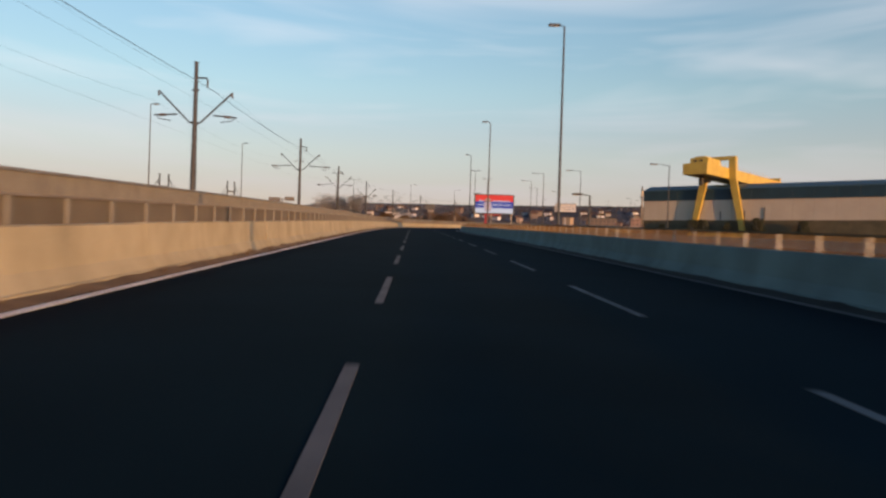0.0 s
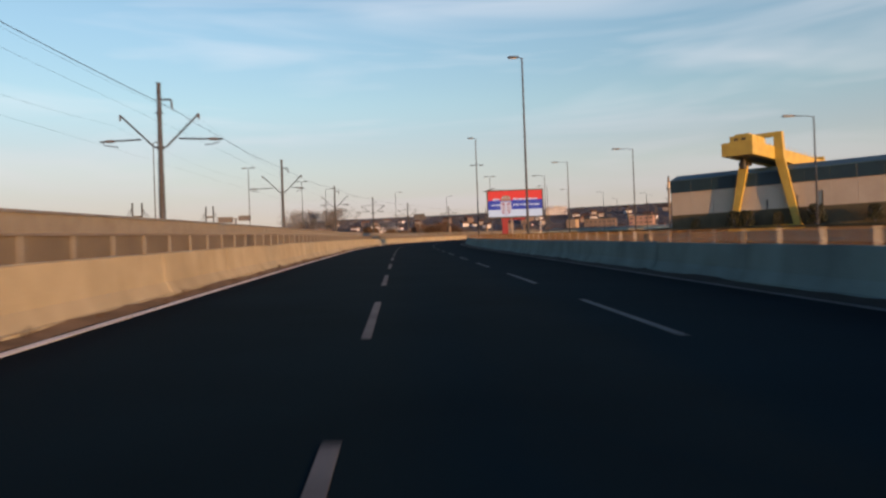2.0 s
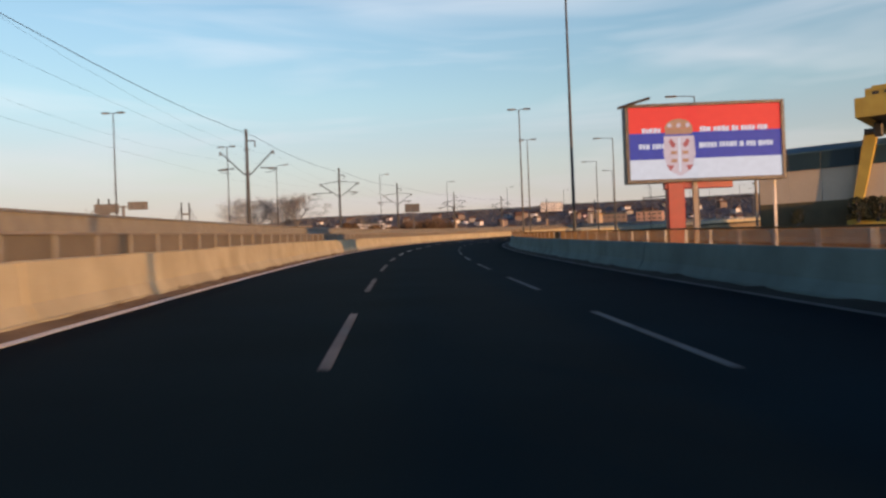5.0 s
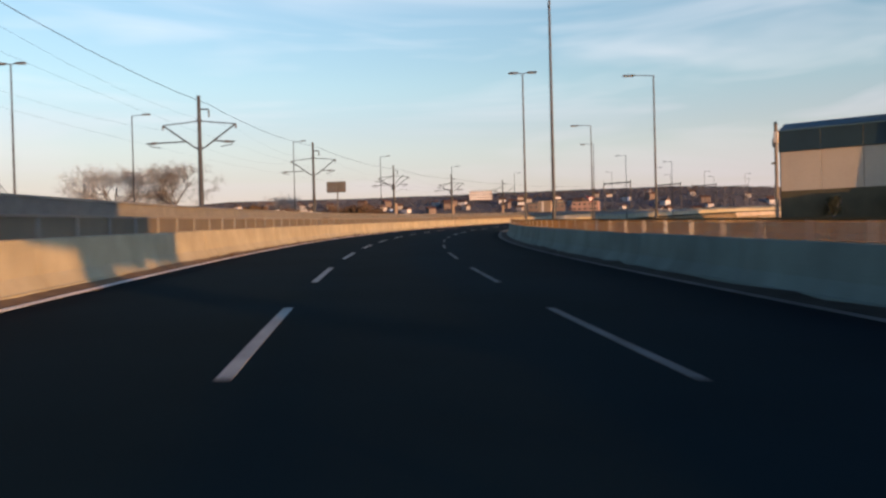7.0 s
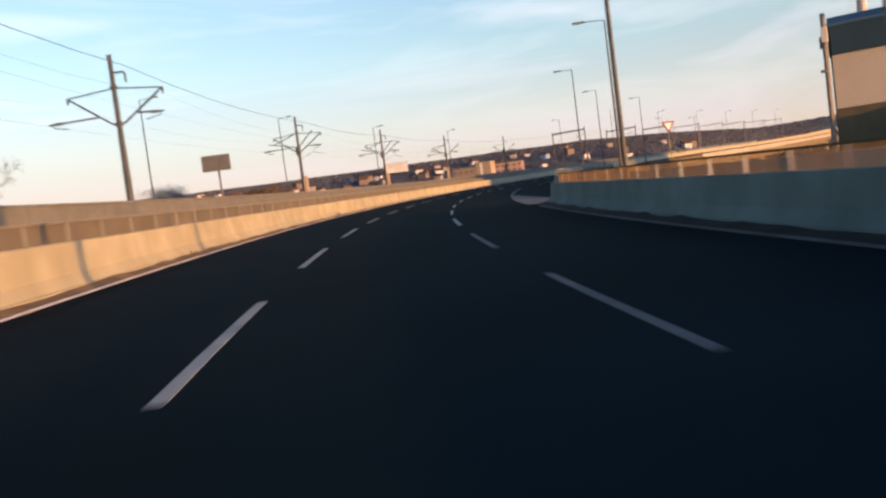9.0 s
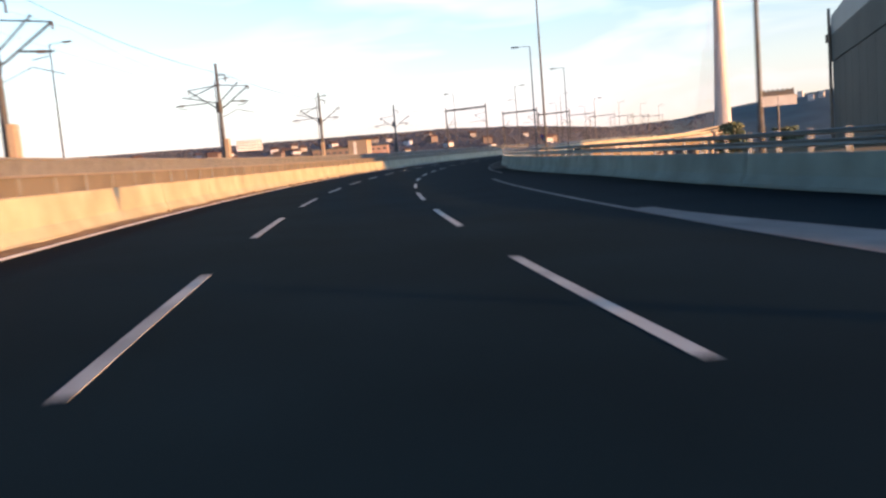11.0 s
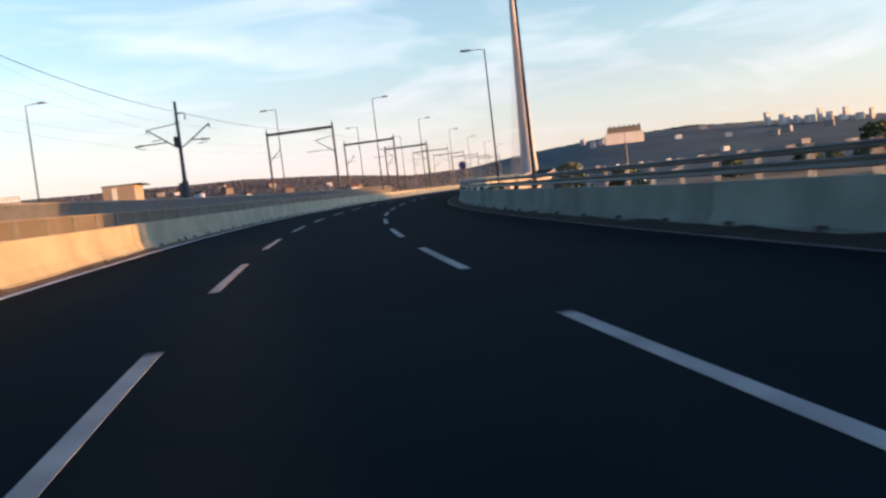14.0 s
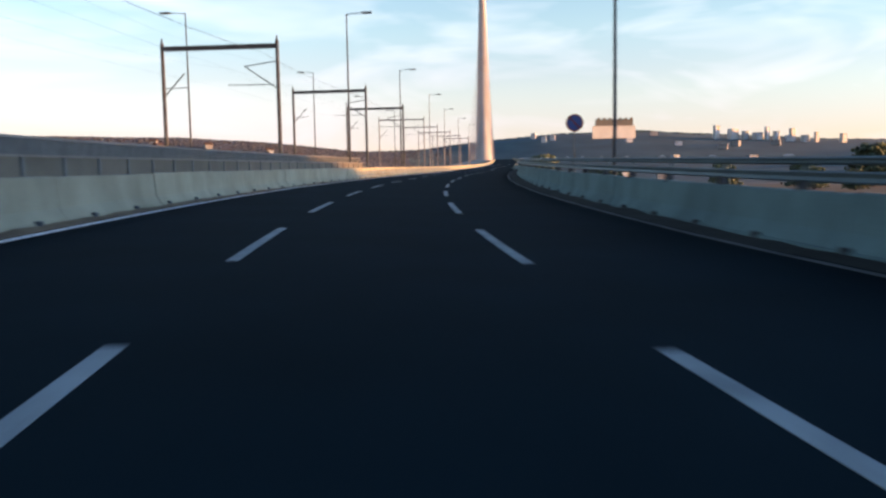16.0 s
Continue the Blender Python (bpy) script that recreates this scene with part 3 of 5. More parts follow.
# ---- railings ----
def fence(label, u, base, top, s0, s1, gap, post_w, panel, rail_h, category="fence", pickets=0.0, mat=PANEL, rail=None, post=None, w=0.013):
    ob = thing("railing", label, category, kind="structure")
    post_me = mesh_of("post", box_bm(-post_w / 2, post_w / 2, -post_w / 2, post_w / 2, base, top - 0.01, bevel=0.008), post or POST)
    count = 0
    s = s0
    while s <= s1:
        m = road_pose(s, u, 0)
        if count < 290:
            shared("post", post_me, ob, m)
            count += 1
        s += gap
    part("top_rail", sweep(((u - 0.05, top - rail_h), (u + 0.05, top - rail_h), (u + 0.05, top), (u - 0.05, top)), s0 - 1, s1, 4.0), rail or RAIL, ob)
    if panel:
        k = 0
        s = s0
        while s + gap <= s1:
            if k < 290:
                part("panel", sweep(((u - 0.03, base), (u - 0.005, base), (u - 0.005, panel), (u - 0.03, panel)), s + post_w / 2 + 0.02, s + gap - post_w / 2 - 0.02, 3.0), mat, ob)
            k += 1
            s += gap
    if pickets:
        verts, faces = [], []
        s = s0
        while s < s1:
            c = road(s, u, 0)
            a = heading(s)
            ex, ey = Vector((math.cos(a), math.sin(a), 0)) * w, Vector((-math.sin(a), math.cos(a), 0)) * w
            n = len(verts)
            for z in (base, top - rail_h):
                for p in (-ex - ey, ex - ey, ex + ey, -ex + ey):
                    verts.append((c.x + p.x, c.y + p.y, c.z + z))
            faces += [(n + i, n + (i + 1) % 4, n + 4 + (i + 1) % 4, n + 4 + i) for i in range(4)]
            s += pickets
        me = bpy.data.meshes.new("pickets")
        me.from_pydata(verts, [], faces)
        me.materials.append(mat)
        p = new("pickets", me)
        p.parent = ob
        tagged(p, "row of slim vertical steel bars", kind="stuff")
        part("bottom_rail", sweep(((u - 0.03, base), (u + 0.03, base), (u + 0.03, base + 0.04), (u - 0.03, base + 0.04)), s0 - 1, s1, 4.0), rail or RAIL, ob)
    return ob


fence("brown panelled fence with pale posts behind the median barrier", -3.45, 0.0, 1.41, -30, 400, 2.05, 0.10, 1.36, 0.05, mat=PANEL, post=BROWNPOST, rail=PALE_RAIL)
fence("steel railing with slim bars along the tram line", -5.1, 0.55, 1.95, -30, 405, 2.6, 0.07, 0, 0.07, mat=BROWNPOST, pickets=0.09, post=BROWNPOST, w=0.017)
fence("low brown steel bar railing on the shaded barrier", 10.98, 0.86, 1.30, -30, 222, 1.64, 0.05, 0, 0.04, mat=BROWN_BAR, pickets=0.11, rail=BROWN_BAR, w=0.008, post=GALV)

# guard rail on the merging barrier: two beams on short posts
guard = thing("guard_rail", "grey steel guard rail with two beams on short posts", "guard rail", kind="structure")
gp = mesh_of("post", box_bm(-0.032, 0.032, -0.035, 0.035, 0.82, 1.43, bevel=0.008), GALV)
gd = mesh_of("post", box_bm(-0.03, 0.03, -0.03, 0.03, 0.82, 1.38, bevel=0.008), BEAM)
gb = mesh_of("bracket", box_bm(-0.09, 0.09, -0.06, 0.06, 0.82, 1.04, bevel=0.015), POLE)
# small white blocks stand in for sun glints on the upper beam
gr = mesh_of("glint_block", box_bm(-0.03, 0.03, -0.012, 0.012, 1.40, 1.445, bevel=0.005), SIGNWHITE)
s = 297.6 - 37 * 1.46
while s < 470:
    near = s < 311
    # brighter steel before 311 stands for sunlit posts, darker steel beyond for shade
    shared("post", gp if near else gd, guard, road_pose(s, ramp_foot(s) + (0.36 if near else 0.38), 0))
    if not near:
        shared("bracket", gb, guard, road_pose(s, ramp_foot(s) + 0.33, 0))
    if s > 296:
        shared("glint_block", gr, guard, road_pose(s + 0.4, ramp_foot(s) + 0.30, 0))
    s += 1.46 if near else 3.03
for z0, z1 in ((1.0, 1.18), (1.27, 1.40)):
    def beam(s, z0=z0, z1=z1):
        e = ramp_foot(s) + 0.26
        m = (z0 + z1) / 2
        return ((e + 0.05, z0), (e - 0.01, z0 + 0.03), (e + 0.03, m), (e - 0.01, z1 - 0.03), (e + 0.05, z1), (e + 0.065, z1), (e + 0.065, z0))
    part("beam", sweep(beam, 237, 480, 2.0), BEAM, guard, "corrugated steel beam")

# ---- overhead line masts of the tram ----
CAT_S = (14.5, 52.1, 89.8, 127.5, 165.6, 197.5, 225.6, 259.1, 285.8, 314.3, 344.1)
CAT_U = -8.95


def catenary_mast(tie=False, box=False, left=2.2, right=2.2, cased=False, plain=False):
    tip, lift = (2.3, 7.4) if tie else (1.95, 7.6)
    ob = thing("catenary_mast", "grey steel tram mast with a pair of angled bracket arms", "mast", group="tram masts")
    part("pole", tube_bm([(0, 0, -0.6), (0, 0, 3.2), (0, 0, 5.6), (0, 0, 9.17)], [0.17, 0.16, 0.125, 0.10], 12), POLE, ob)
    part("foot", box_bm(-0.25, 0.25, -0.25, 0.25, -0.6, 0.12, bevel=0.03), FASCIA, ob)
    part("cap", tube_bm([(0, 0, 9.17), (0, 0, 9.2)], 0.13, 12), POLE, ob)
    for side in (-1, 1):
        part("bracket_arm", tube_bm([(0.14 * side, 0, 5.93), (0.3 * side, 0, 5.96), (tip * side, 0, lift)], 0.05, 6), POLE, ob)
        far = left if side < 0 else right
        reg = part("registration_arm", tube_bm([(0.95 * side, 0, 6.36), (far * side, 0.1, 6.3)], 0.045, 6), POLE, ob)
        part("insulator", tube_bm([((far - 0.65) * side, 0.08, 6.32), ((far - 0.3) * side, 0.09, 6.31)], 0.075, 8), INSUL, reg)
        part("insulator", tube_bm([(tip * side, 0, lift - 0.28), (tip * side, 0, lift)], 0.05, 8), INSUL, ob)
        part("steady_arm", tube_bm([((far - 0.15) * side, 0.1, 6.28), ((far - 0.25) * side, 0.1, 6.12), ((far - 0.9) * side, 0.12, 6.02)], 0.025, 5), POLE, ob)
        if tie and not ((cased or plain) and side > 0):
            part("tie_rod", tube_bm([(0.1 * side, 0, 7.62), (2.3 * side, 0, 7.4)], 0.035, 6), POLE, ob)
    part("top_bracket", tube_bm([(0, 0, 8.35), (0.56, 0, 8.35), (0.62, 0, 8.28), (0.62, 0, 7.85)], 0.05, 6), POLE, ob)
    part("collar", tube_bm([(0, 0, 5.85), (0, 0, 5.98)], 0.2, 12), POLE, ob)
    part("collar", tube_bm([(0, 0, 7.65), (0, 0, 7.72)], 0.19, 12), POLE, ob)
    if cased:
        part("cable_casing", box_bm(-0.42, -0.1, -0.16, 0.16, -0.2, 3.3, bevel=0.02), SIGNBACK, ob, "pale cable casing strapped to the pole")
        part("sleeve", tube_bm([(0, 0, -0.2), (0, 0, 3.4)], 0.24, 12), POLE, ob)
        part("junction_box", box_bm(-0.36, -0.1, -0.16, 0.16, 5.95, 6.7, bevel=0.02), POLE, ob, "small grey junction box")
        part("hanger", tube_bm([(-1.95, 0, 6.55), (-1.5, 0, 6.6), (-1.2, 0, 6.75)], 0.035, 5), POLE, ob)
    if box:
        x0 = -0.16 if plain else 0.12
        part("switch_cabinet", box_bm(x0, x0 + 0.32, -0.24, 0.2, 0.6, 3.6, bevel=0.02), TAN, ob, "tan cabinet strapped to the pole")
        part("transformer", tube_bm([(0.05, -0.3, 5.55), (0.05, -0.3, 6.35)], 0.24, 12), POLE, ob, "grey round transformer")
        if not plain:
            part("tension_arm", tube_bm([(0.1, 0, 6.4), (1.5, 0.1, 7.75)], 0.045, 6), POLE, ob)
            part("jumper", tube_bm([(0.1, 0, 5.2), (1.3, 0.1, 5.75), (2.5, 0.1, 5.4)], 0.02, 5), WIRE, ob)
        part("tension_arm", tube_bm([(-0.1, 0, 6.3), (-2.9, 0.2, 6.95)], 0.045, 6), POLE, ob)
        part("tension_arm", tube_bm([(-0.1, 0, 7.62), (-2.3, 0.2, 6.9)], 0.04, 6), POLE, ob)
    return ob


mast, tied, boxed = catenary_mast(), catenary_mast(True, left=3.4), catenary_mast(True, True, left=3.4)
wide, uneven = catenary_mast(left=3.0, right=3.1), catenary_mast(left=3.3)
wide.matrix_world = road_pose(CAT_S[2], CAT_U, 0)
uneven.matrix_world = road_pose(CAT_S[3], CAT_U, 0)
mast.matrix_world = road_pose(CAT_S[1], CAT_U, 0)
tied.matrix_world = road_pose(CAT_S[5], CAT_U, 0)
boxed.matrix_world = road_pose(CAT_S[8], CAT_U, 0)
plainer = catenary_mast(True, True, left=3.4, plain=True)
plainer.matrix_world = road_pose(CAT_S[9], CAT_U, 0)
tagged(plainer, "grey steel tram mast with a narrow tan cabinet at its foot")
cased = catenary_mast(True, left=3.4, cased=True)
cased.matrix_world = road_pose(CAT_S[10], CAT_U, 0)
tagged(cased, "grey steel tram mast with a cable casing at its foot")
tagged(tied, "grey steel tram mast with braced bracket arms")
tagged(boxed, "grey steel tram mast with a tan cabinet and crossed arms")
for n, s in enumerate(CAT_S):
    if n not in (1, 2, 3, 5, 8, 9, 10):
        copy_thing(boxed if n == 7 else tied if n == 6 else mast, road_pose(s, CAT_U if n != 7 else -9.6, 0))

# portal frames over the tracks
GAN_S = (385.5, 418.7, 446.8, 477.9, 509.0, 540.0, 571.0, 602.0)
def portal_frame(mat, slim=1.0):
    ob = thing("portal_frame", "dark steel portal frame carrying the tram wires", "portal frame", group="portal frames")
    for x in (-4.45, 4.45):
        part("post", tube_bm([(x, 0, -1.2), (x, 0, 10.6)], [0.17 * slim, 0.14 * slim], 8), mat, ob)
        part("cap", tube_bm([(x, 0, 10.6), (x, 0, 10.95)], [0.07, 0.05], 6), mat, ob)
    part("beam", box_bm(-4.45, 4.45, -0.13 * slim, 0.13 * slim, 10.34 - 0.34 * slim, 10.34, bevel=0.02), mat, ob)
    for ends, r in ((((4.4, 0, 7.0), (1.9, 0, 8.7)), 0.05), (((-4.4, 0, 6.6), (-2.8, 0, 8.3)), 0.05)):
        part("cantilever", tube_bm(ends, r * slim, 6), mat, ob)
    for ends, r in ((((1.9, 0, 8.7), (4.4, 0, 9.05)), 0.04), (((0.6, 0, 7.35), (4.1, 0, 7.3)), 0.035), (((-4.4, 0, 7.2), (-2.6, 0, 7.25)), 0.035)):
        part("registration_arm", tube_bm(ends, r * slim, 6), mat, ob)
    return ob


# the farther portals get paler, thinner steel in place of distance haze
portal, slim_portal = portal_frame(DARK), portal_frame(HAZE_GREY, 0.7)
tagged(slim_portal, "steel portal frame on the bridge, paled and thinned for haze")
portal.matrix_world = road_pose(GAN_S[0], -11.65, 0)
slim_portal.matrix_world = road_pose(GAN_S[3], -11.65, 0)
for n, s in enumerate(GAN_S):
    if n not in (0, 3):
        copy_thing(portal if n < 3 else slim_portal, road_pose(s, -11.65, 0))

# overhead wires, sagging between the masts
def wire(name, label, pts_at, stops, sag, r, lift=0.0):
    pts = []
    for a, b in zip(stops, stops[1:]):
        for k in range(6):
            f = k / 6
            pts.append(pts_at(a + (b - a) * f) - Vector((0, 0, 4 * sag * f * (1 - f))))
    pts.append(pts_at(stops[-1]))
    tagged(part(name, tube_bm(pts, r, 4), WIRE), label, "wire", "tram wires")


RUN = CAT_S + GAN_S
wire("feeder_wire", "thick black feeder cable hung from mast tops", lambda s: road(s, CAT_U + 0.62, float(np.interp(s, (0, 90, 127, 165, 226, 259, 344, 385.5), (7.9, 7.9, 8.1, 8.65, 8.65, 8.4, 8.3, 9.7)))), RUN, 0.25, 0.015)
for side in (-1, 1):
    wire("catenary_wire", "thin catenary wire over the tram track", lambda s, side=side: road(s, CAT_U + 2.3 * side, float(np.interp(s, (0, 344.1, 385.5), (7.1, 7.1, 8.6)))), RUN, 0.55, 0.0035)
    wire("contact_wire", "thin contact wire over the tram track", lambda s, side=side: road(s, CAT_U + 2.45 * side, float(np.interp(s, (0, 344.1, 385.5), (6.0, 6.0, 7.2)))), RUN, 0.03, 0.0035)

# ---- street lamps ----
def street_lamp(arms, height=14.2, reach=1.5, paint=POLE):
    ob = thing("street_lamp", "tall tapered grey steel street lamp", "street lamp")
    part("pole", tube_bm([(0, 0, -2.2), (0, 0, 0.9), (0, 0, 1.0), (0, 0, height)], [0.13, 0.125, 0.10, 0.055], 8), paint, ob)
    part("base", tube_bm([(0, 0, -2.2), (0, 0, -0.5)], 0.22, 8), FASCIA, ob)
    for a in arms:
        part("arm", tube_bm([(0, 0, height - 0.05), (a * reach * 0.4, 0, height + 0.03), (a * reach, 0, height + 0.06)], 0.035, 6), paint, ob)
        bm = bmesh.new()
        x0, x1 = sorted((a * reach * 0.85, a * (reach + 0.75)))
        add_box(bm, x0, x1, -0.16, 0.16, height + 0.0, height + 0.14, bevel=0.05)
        head = part("lamp_head", bm, DARK, ob)
        part("lamp_glass", box_bm(x0 + 0.12, x1 - 0.12, -0.11, 0.11, height - 0.02, height + 0.005), LAMPGLASS, head)
    return ob


lamp_l = street_lamp((-1,), 14.2, 0.3)
lamp_t = street_lamp((-1,), 14.2, 1.6)
lamp_2 = street_lamp((-1, 1), 14.2, 0.45)
lamp_r = street_lamp((1,))
# same steel lamp, paled to stand in for haze
lamp_b = street_lamp((1,), paint=HAZE_GREY)
tagged(lamp_b, "street lamp with one arm on the bridge, paled for haze")
lamp_s = street_lamp((-1,), 12.6, 1.9)
lamp_o = street_lamp((1,), 14.2, 0.3)
tagged(lamp_o, "tall grey street lamp with a short arm behind the tram line")
tagged(lamp_l, "tall grey street lamp with a short arm over the road")
tagged(lamp_t, "tall grey street lamp with one long arm over the road")
tagged(lamp_r, "tall grey street lamp with one arm over the bridge lanes")
tagged(lamp_2, "tall grey street lamp with two arms")
tagged(lamp_s, "grey street lamp with one long arm over the slip road")
lamps = {lamp_l: ((13.6, 12.3), (59.5, 12.3), (105.9, 12.3), (151.9, 12.35)),
         lamp_t: ((292.3, 15.7, -0.3), (328.8, 14.4, -0.3), (364.5, 14.25, -0.4)),
         lamp_2: ((190.6, 12.2, -0.2), (215.5, 12.3, -0.6), (205.8, -26.4, -0.6), (185.0, -28.9, 0.4)),
         lamp_o: ((149.8, -29.9, 0.3), (106.7, -30.3, 0.35), (60.0, -30.0)),
         lamp_r: ((394.8, -3.8), (432.9, -5.4), (231.7, -32.3, -0.3), (268.0, -30.3, 0.5), (299.0, -30.0, 0.4), (330.0, -30.0), (364.5, -33.5)),
         lamp_b: ((470.0, -5.4), (508.0, -5.4), (546.0, -5.4), (584.0, -5.4)),
         lamp_s: ((111.2, 37.1, -2.4), (146.6, 32.0, -1.0), (182.0, 28.1, 0.6), (218.7, 23.7, 0.95), (255.8, 19.1, 0.75))}
for model, places in lamps.items():
    for n, (s, u, *lift) in enumerate(places):
        m = road_pose(s, u, lift[0] if lift else 0)
        if n == 0:
            model.matrix_world = m
        else:
            copy_thing(model, m)
extra = street_lamp((-1,), 14.2, 1.5)
extra.matrix_world = road_pose(392.0, -17.0, 0)
for s in (432.0, 470.0, 508.0):
    copy_thing(extra, road_pose(s, -17.3, 0))
tagged(extra, "tall grey street lamp behind the portal frames")
low = street_lamp((-1,), 3.75, 0.6)
tagged(low, "short grey lamp post beside the road")
low.matrix_world = road_pose(67.5, 16.2, 0)

# ---- billboard with a flag on its screen ----
bb = thing("led_billboard", "lit screen with red, blue and white bands on a red post", "billboard", at=pose(16.35, 142.4, 0.79, 0, 0, -4) @ Matrix.Diagonal((0.985, 1, 0.915, 1)))
part("cabinet", box_bm(-3.47, 3.47, 0.0, 0.6, 7.42, 11.12, bevel=0.03), DARK, bb, "black screen cabinet")
for x0, x1, z0, z1 in ((-3.5, -3.34, 7.4, 11.15), (3.34, 3.5, 7.4, 11.15), (-3.34, 3.34, 11.0, 11.15), (-3.34, 3.34, 7.4, 7.57)):
    part("frame", box_bm(x0, x1, -0.09, 0.0, z0, z1, bevel=0.015), DARK, bb, "black steel frame")
part("lamp_bar", tube_bm([(-3.85, -0.3, 10.95), (-3.0, -0.35, 11.22), (-2.45, -0.35, 11.36)], 0.07, 6), DARK, bb, "slanted black lamp bar")
for mat, z0, z1 in ((LED_RED, 9.77, 11.0), (LED_BLUE, 8.52, 9.77), (LED_WHITE, 7.58, 8.52)):
    part("screen_band", box_bm(-3.33, 3.33, -0.012, 0.0, z0, z1), mat, bb)
for k, (z, x0, x1) in enumerate(((9.88, -2.75, 2.75), (9.13, -2.9, 3.0))):
    x = x0
    while x < x1:
        w = random.choice((0.10, 0.13, 0.16))
        if not (-1.9 < x < -0.4):
            part("text_bar", box_bm(x, min(x + w, x1), -0.02, -0.012, z - random.uniform(0.10, 0.13), z + random.uniform(0.10, 0.14)), LED_WHITE, bb)
        x += w + (0.035 if random.random() < 0.86 else 0.13)
bm = bmesh.new()
out = [(-0.66, 9.6), (0.66, 9.6), (0.7, 8.7), (0.5, 8.0), (0.0, 7.68), (-0.5, 8.0), (-0.7, 8.7)]
front, back = [bm.verts.new((-1.14 + x, -0.034, z)) for x, z in out], [bm.verts.new((-1.14 + x, -0.013, z)) for x, z in out]
bm.faces.new(front)
bm.faces.new(back[::-1])
for k in range(len(out)):
    bm.faces.new((front[k], back[k], back[(k + 1) % len(out)], front[(k + 1) % len(out)]))
bmesh.ops.recalc_face_normals(bm, faces=bm.faces[:])
part("emblem", bm, LED_PINK, bb, "pale shield shape")
def plate(points, y0, y1):
    """A flat plate with the outline points (x, z) between the depths y0 and y1."""
    bm = bmesh.new()
    f1, f2 = [bm.verts.new((x, y0, z)) for x, z in points], [bm.verts.new((x, y1, z)) for x, z in points]
    bm.faces.new(f1)
    bm.faces.new(f2[::-1])
    for k in range(len(points)):
        bm.faces.new((f1[k], f2[k], f2[(k + 1) % len(points)], f1[(k + 1) % len(points)]))
    bmesh.ops.recalc_face_normals(bm, faces=bm.faces[:])
    return bm


crown = part("crown", plate([(-1.14 + 0.62 * math.cos(a), 9.95 + 0.46 * math.sin(a)) for a in (math.pi * k / 12 for k in range(13))], -0.03, -0.013), LED_GOLD, bb, "dull gold crown shape")
part("crown_rim", box_bm(-1.74, -0.54, -0.036, -0.013, 9.68, 9.94, bevel=0.004), LED_GOLD, crown)
for k in range(3):
    part("crown_gem", plate([(-1.54 + 0.4 * k + 0.1 * math.cos(a), 10.1 + 0.11 * math.sin(a)) for a in (math.pi * m / 4 for m in range(8))], -0.037, -0.03), LED_PINK, crown)
for side in (-1, 1):
    part("emblem_mark", plate([(-1.14 + side * x, z) for x, z in ((0.16, 9.22), (0.36, 9.48), (0.46, 9.34), (0.34, 9.08), (0.22, 9.04))], -0.042, -0.035), LED_MAROON, bb, "dark red slanted mark")
    part("emblem_mark", plate([(-1.14 + side * x, z) for x, z in ((0.60, 8.22), (0.26, 8.2), (0.40, 7.95))], -0.042, -0.035), LED_MAROON, bb, "dark red slanted mark")
for x in (-0.25, 0.25):
    for z in (8.42, 8.80):
        part("emblem_mark", box_bm(-1.14 + x - 0.13, -1.14 + x + 0.13, -0.042, -0.035, z - 0.07, z + 0.09, bevel=0.002), LED_GOLD, bb, "faint gold mark")
part("emblem_bar", box_bm(-1.19, -1.09, -0.040, -0.035, 7.9, 9.5, bevel=0.002), LED_WHITE, bb, "pale upright bar of the shield")
part("cross_beam", box_bm(-1.8, 1.2, 0.1, 0.45, 7.1, 7.45, bevel=0.02), SIGNRED, bb, "red painted beam")
part("side_post", tube_bm([(3.1, 0.3, 1.2), (3.1, 0.3, 7.45)], 0.06, 6), WHITE, bb)
part("post", box_bm(-1.7, -0.95, 0.05, 0.5, 1.2, 7.45, bevel=0.04), SIGNRED, bb, "red painted post")
part("ladder", box_bm(-0.6, -0.38, 0.05, 0.2, 1.2, 7.45, bevel=0.02), TAN, bb)

# ---- industrial hall ----
HX = Vector((0.702, -0.712, 0))       # along the long wall, towards the start of the drive
HN = Vector((0.712, 0.702, 0))        # into the hall
hall_m = Matrix(((HX.x, HN.x, 0, 79.2), (HX.y, HN.y, 0, 262.3), (0, 0, 1, 0), (0, 0, 0, 1)))
hall = thing("industrial_hall", "long industrial hall with tan cladding under a dark curved roof", "hall", at=hall_m)
LEN, WID = 150.0, 42.0
part("plinth", box_bm(0.0, LEN, 0.0, WID, 5.0, 12.6), HALL_BASE, hall, "dark plinth wall")
for k in range(25):
    part("wall_panel", box_bm(6 * k + 0.02, 6 * k + 5.98, -0.12, 0.3, 12.6, 19.0, bevel=0.02), HALL_TAN, hall)
for k in range(25):
    part("fascia_panel", box_bm(6 * k + 0.02, 6 * k + 5.98, -0.45, 0.2, 19.0, 22.4, bevel=0.03), HALL_DARK, hall)
bm = bmesh.new()
pts = [(-0.3, -0.45, 22.4), (LEN, -0.45, 22.4), (LEN, WID, 22.4), (-0.3, WID, 22.4), (-0.3, 5.0, 24.2), (LEN, 5.0, 24.2), (LEN, WID - 1, 24.8), (-0.3, WID - 1, 24.8), (-0.3, WID / 2, 25.6), (LEN, WID / 2, 25.6)]
v = [bm.verts.new(q) for q in pts]
for f in ((0, 1, 5, 4), (4, 5, 9, 8), (8, 9, 6, 7), (7, 6, 2, 3), (3, 0, 4, 7), (4, 8, 7), (1, 2, 6, 9, 5), (0, 3, 2, 1)):
    bm.faces.new([v[i] for i in f])
bmesh.ops.recalc_face_normals(bm, faces=bm.faces[:])
part("roof", bm, HALL_ROOF, hall, "low grey metal roof")
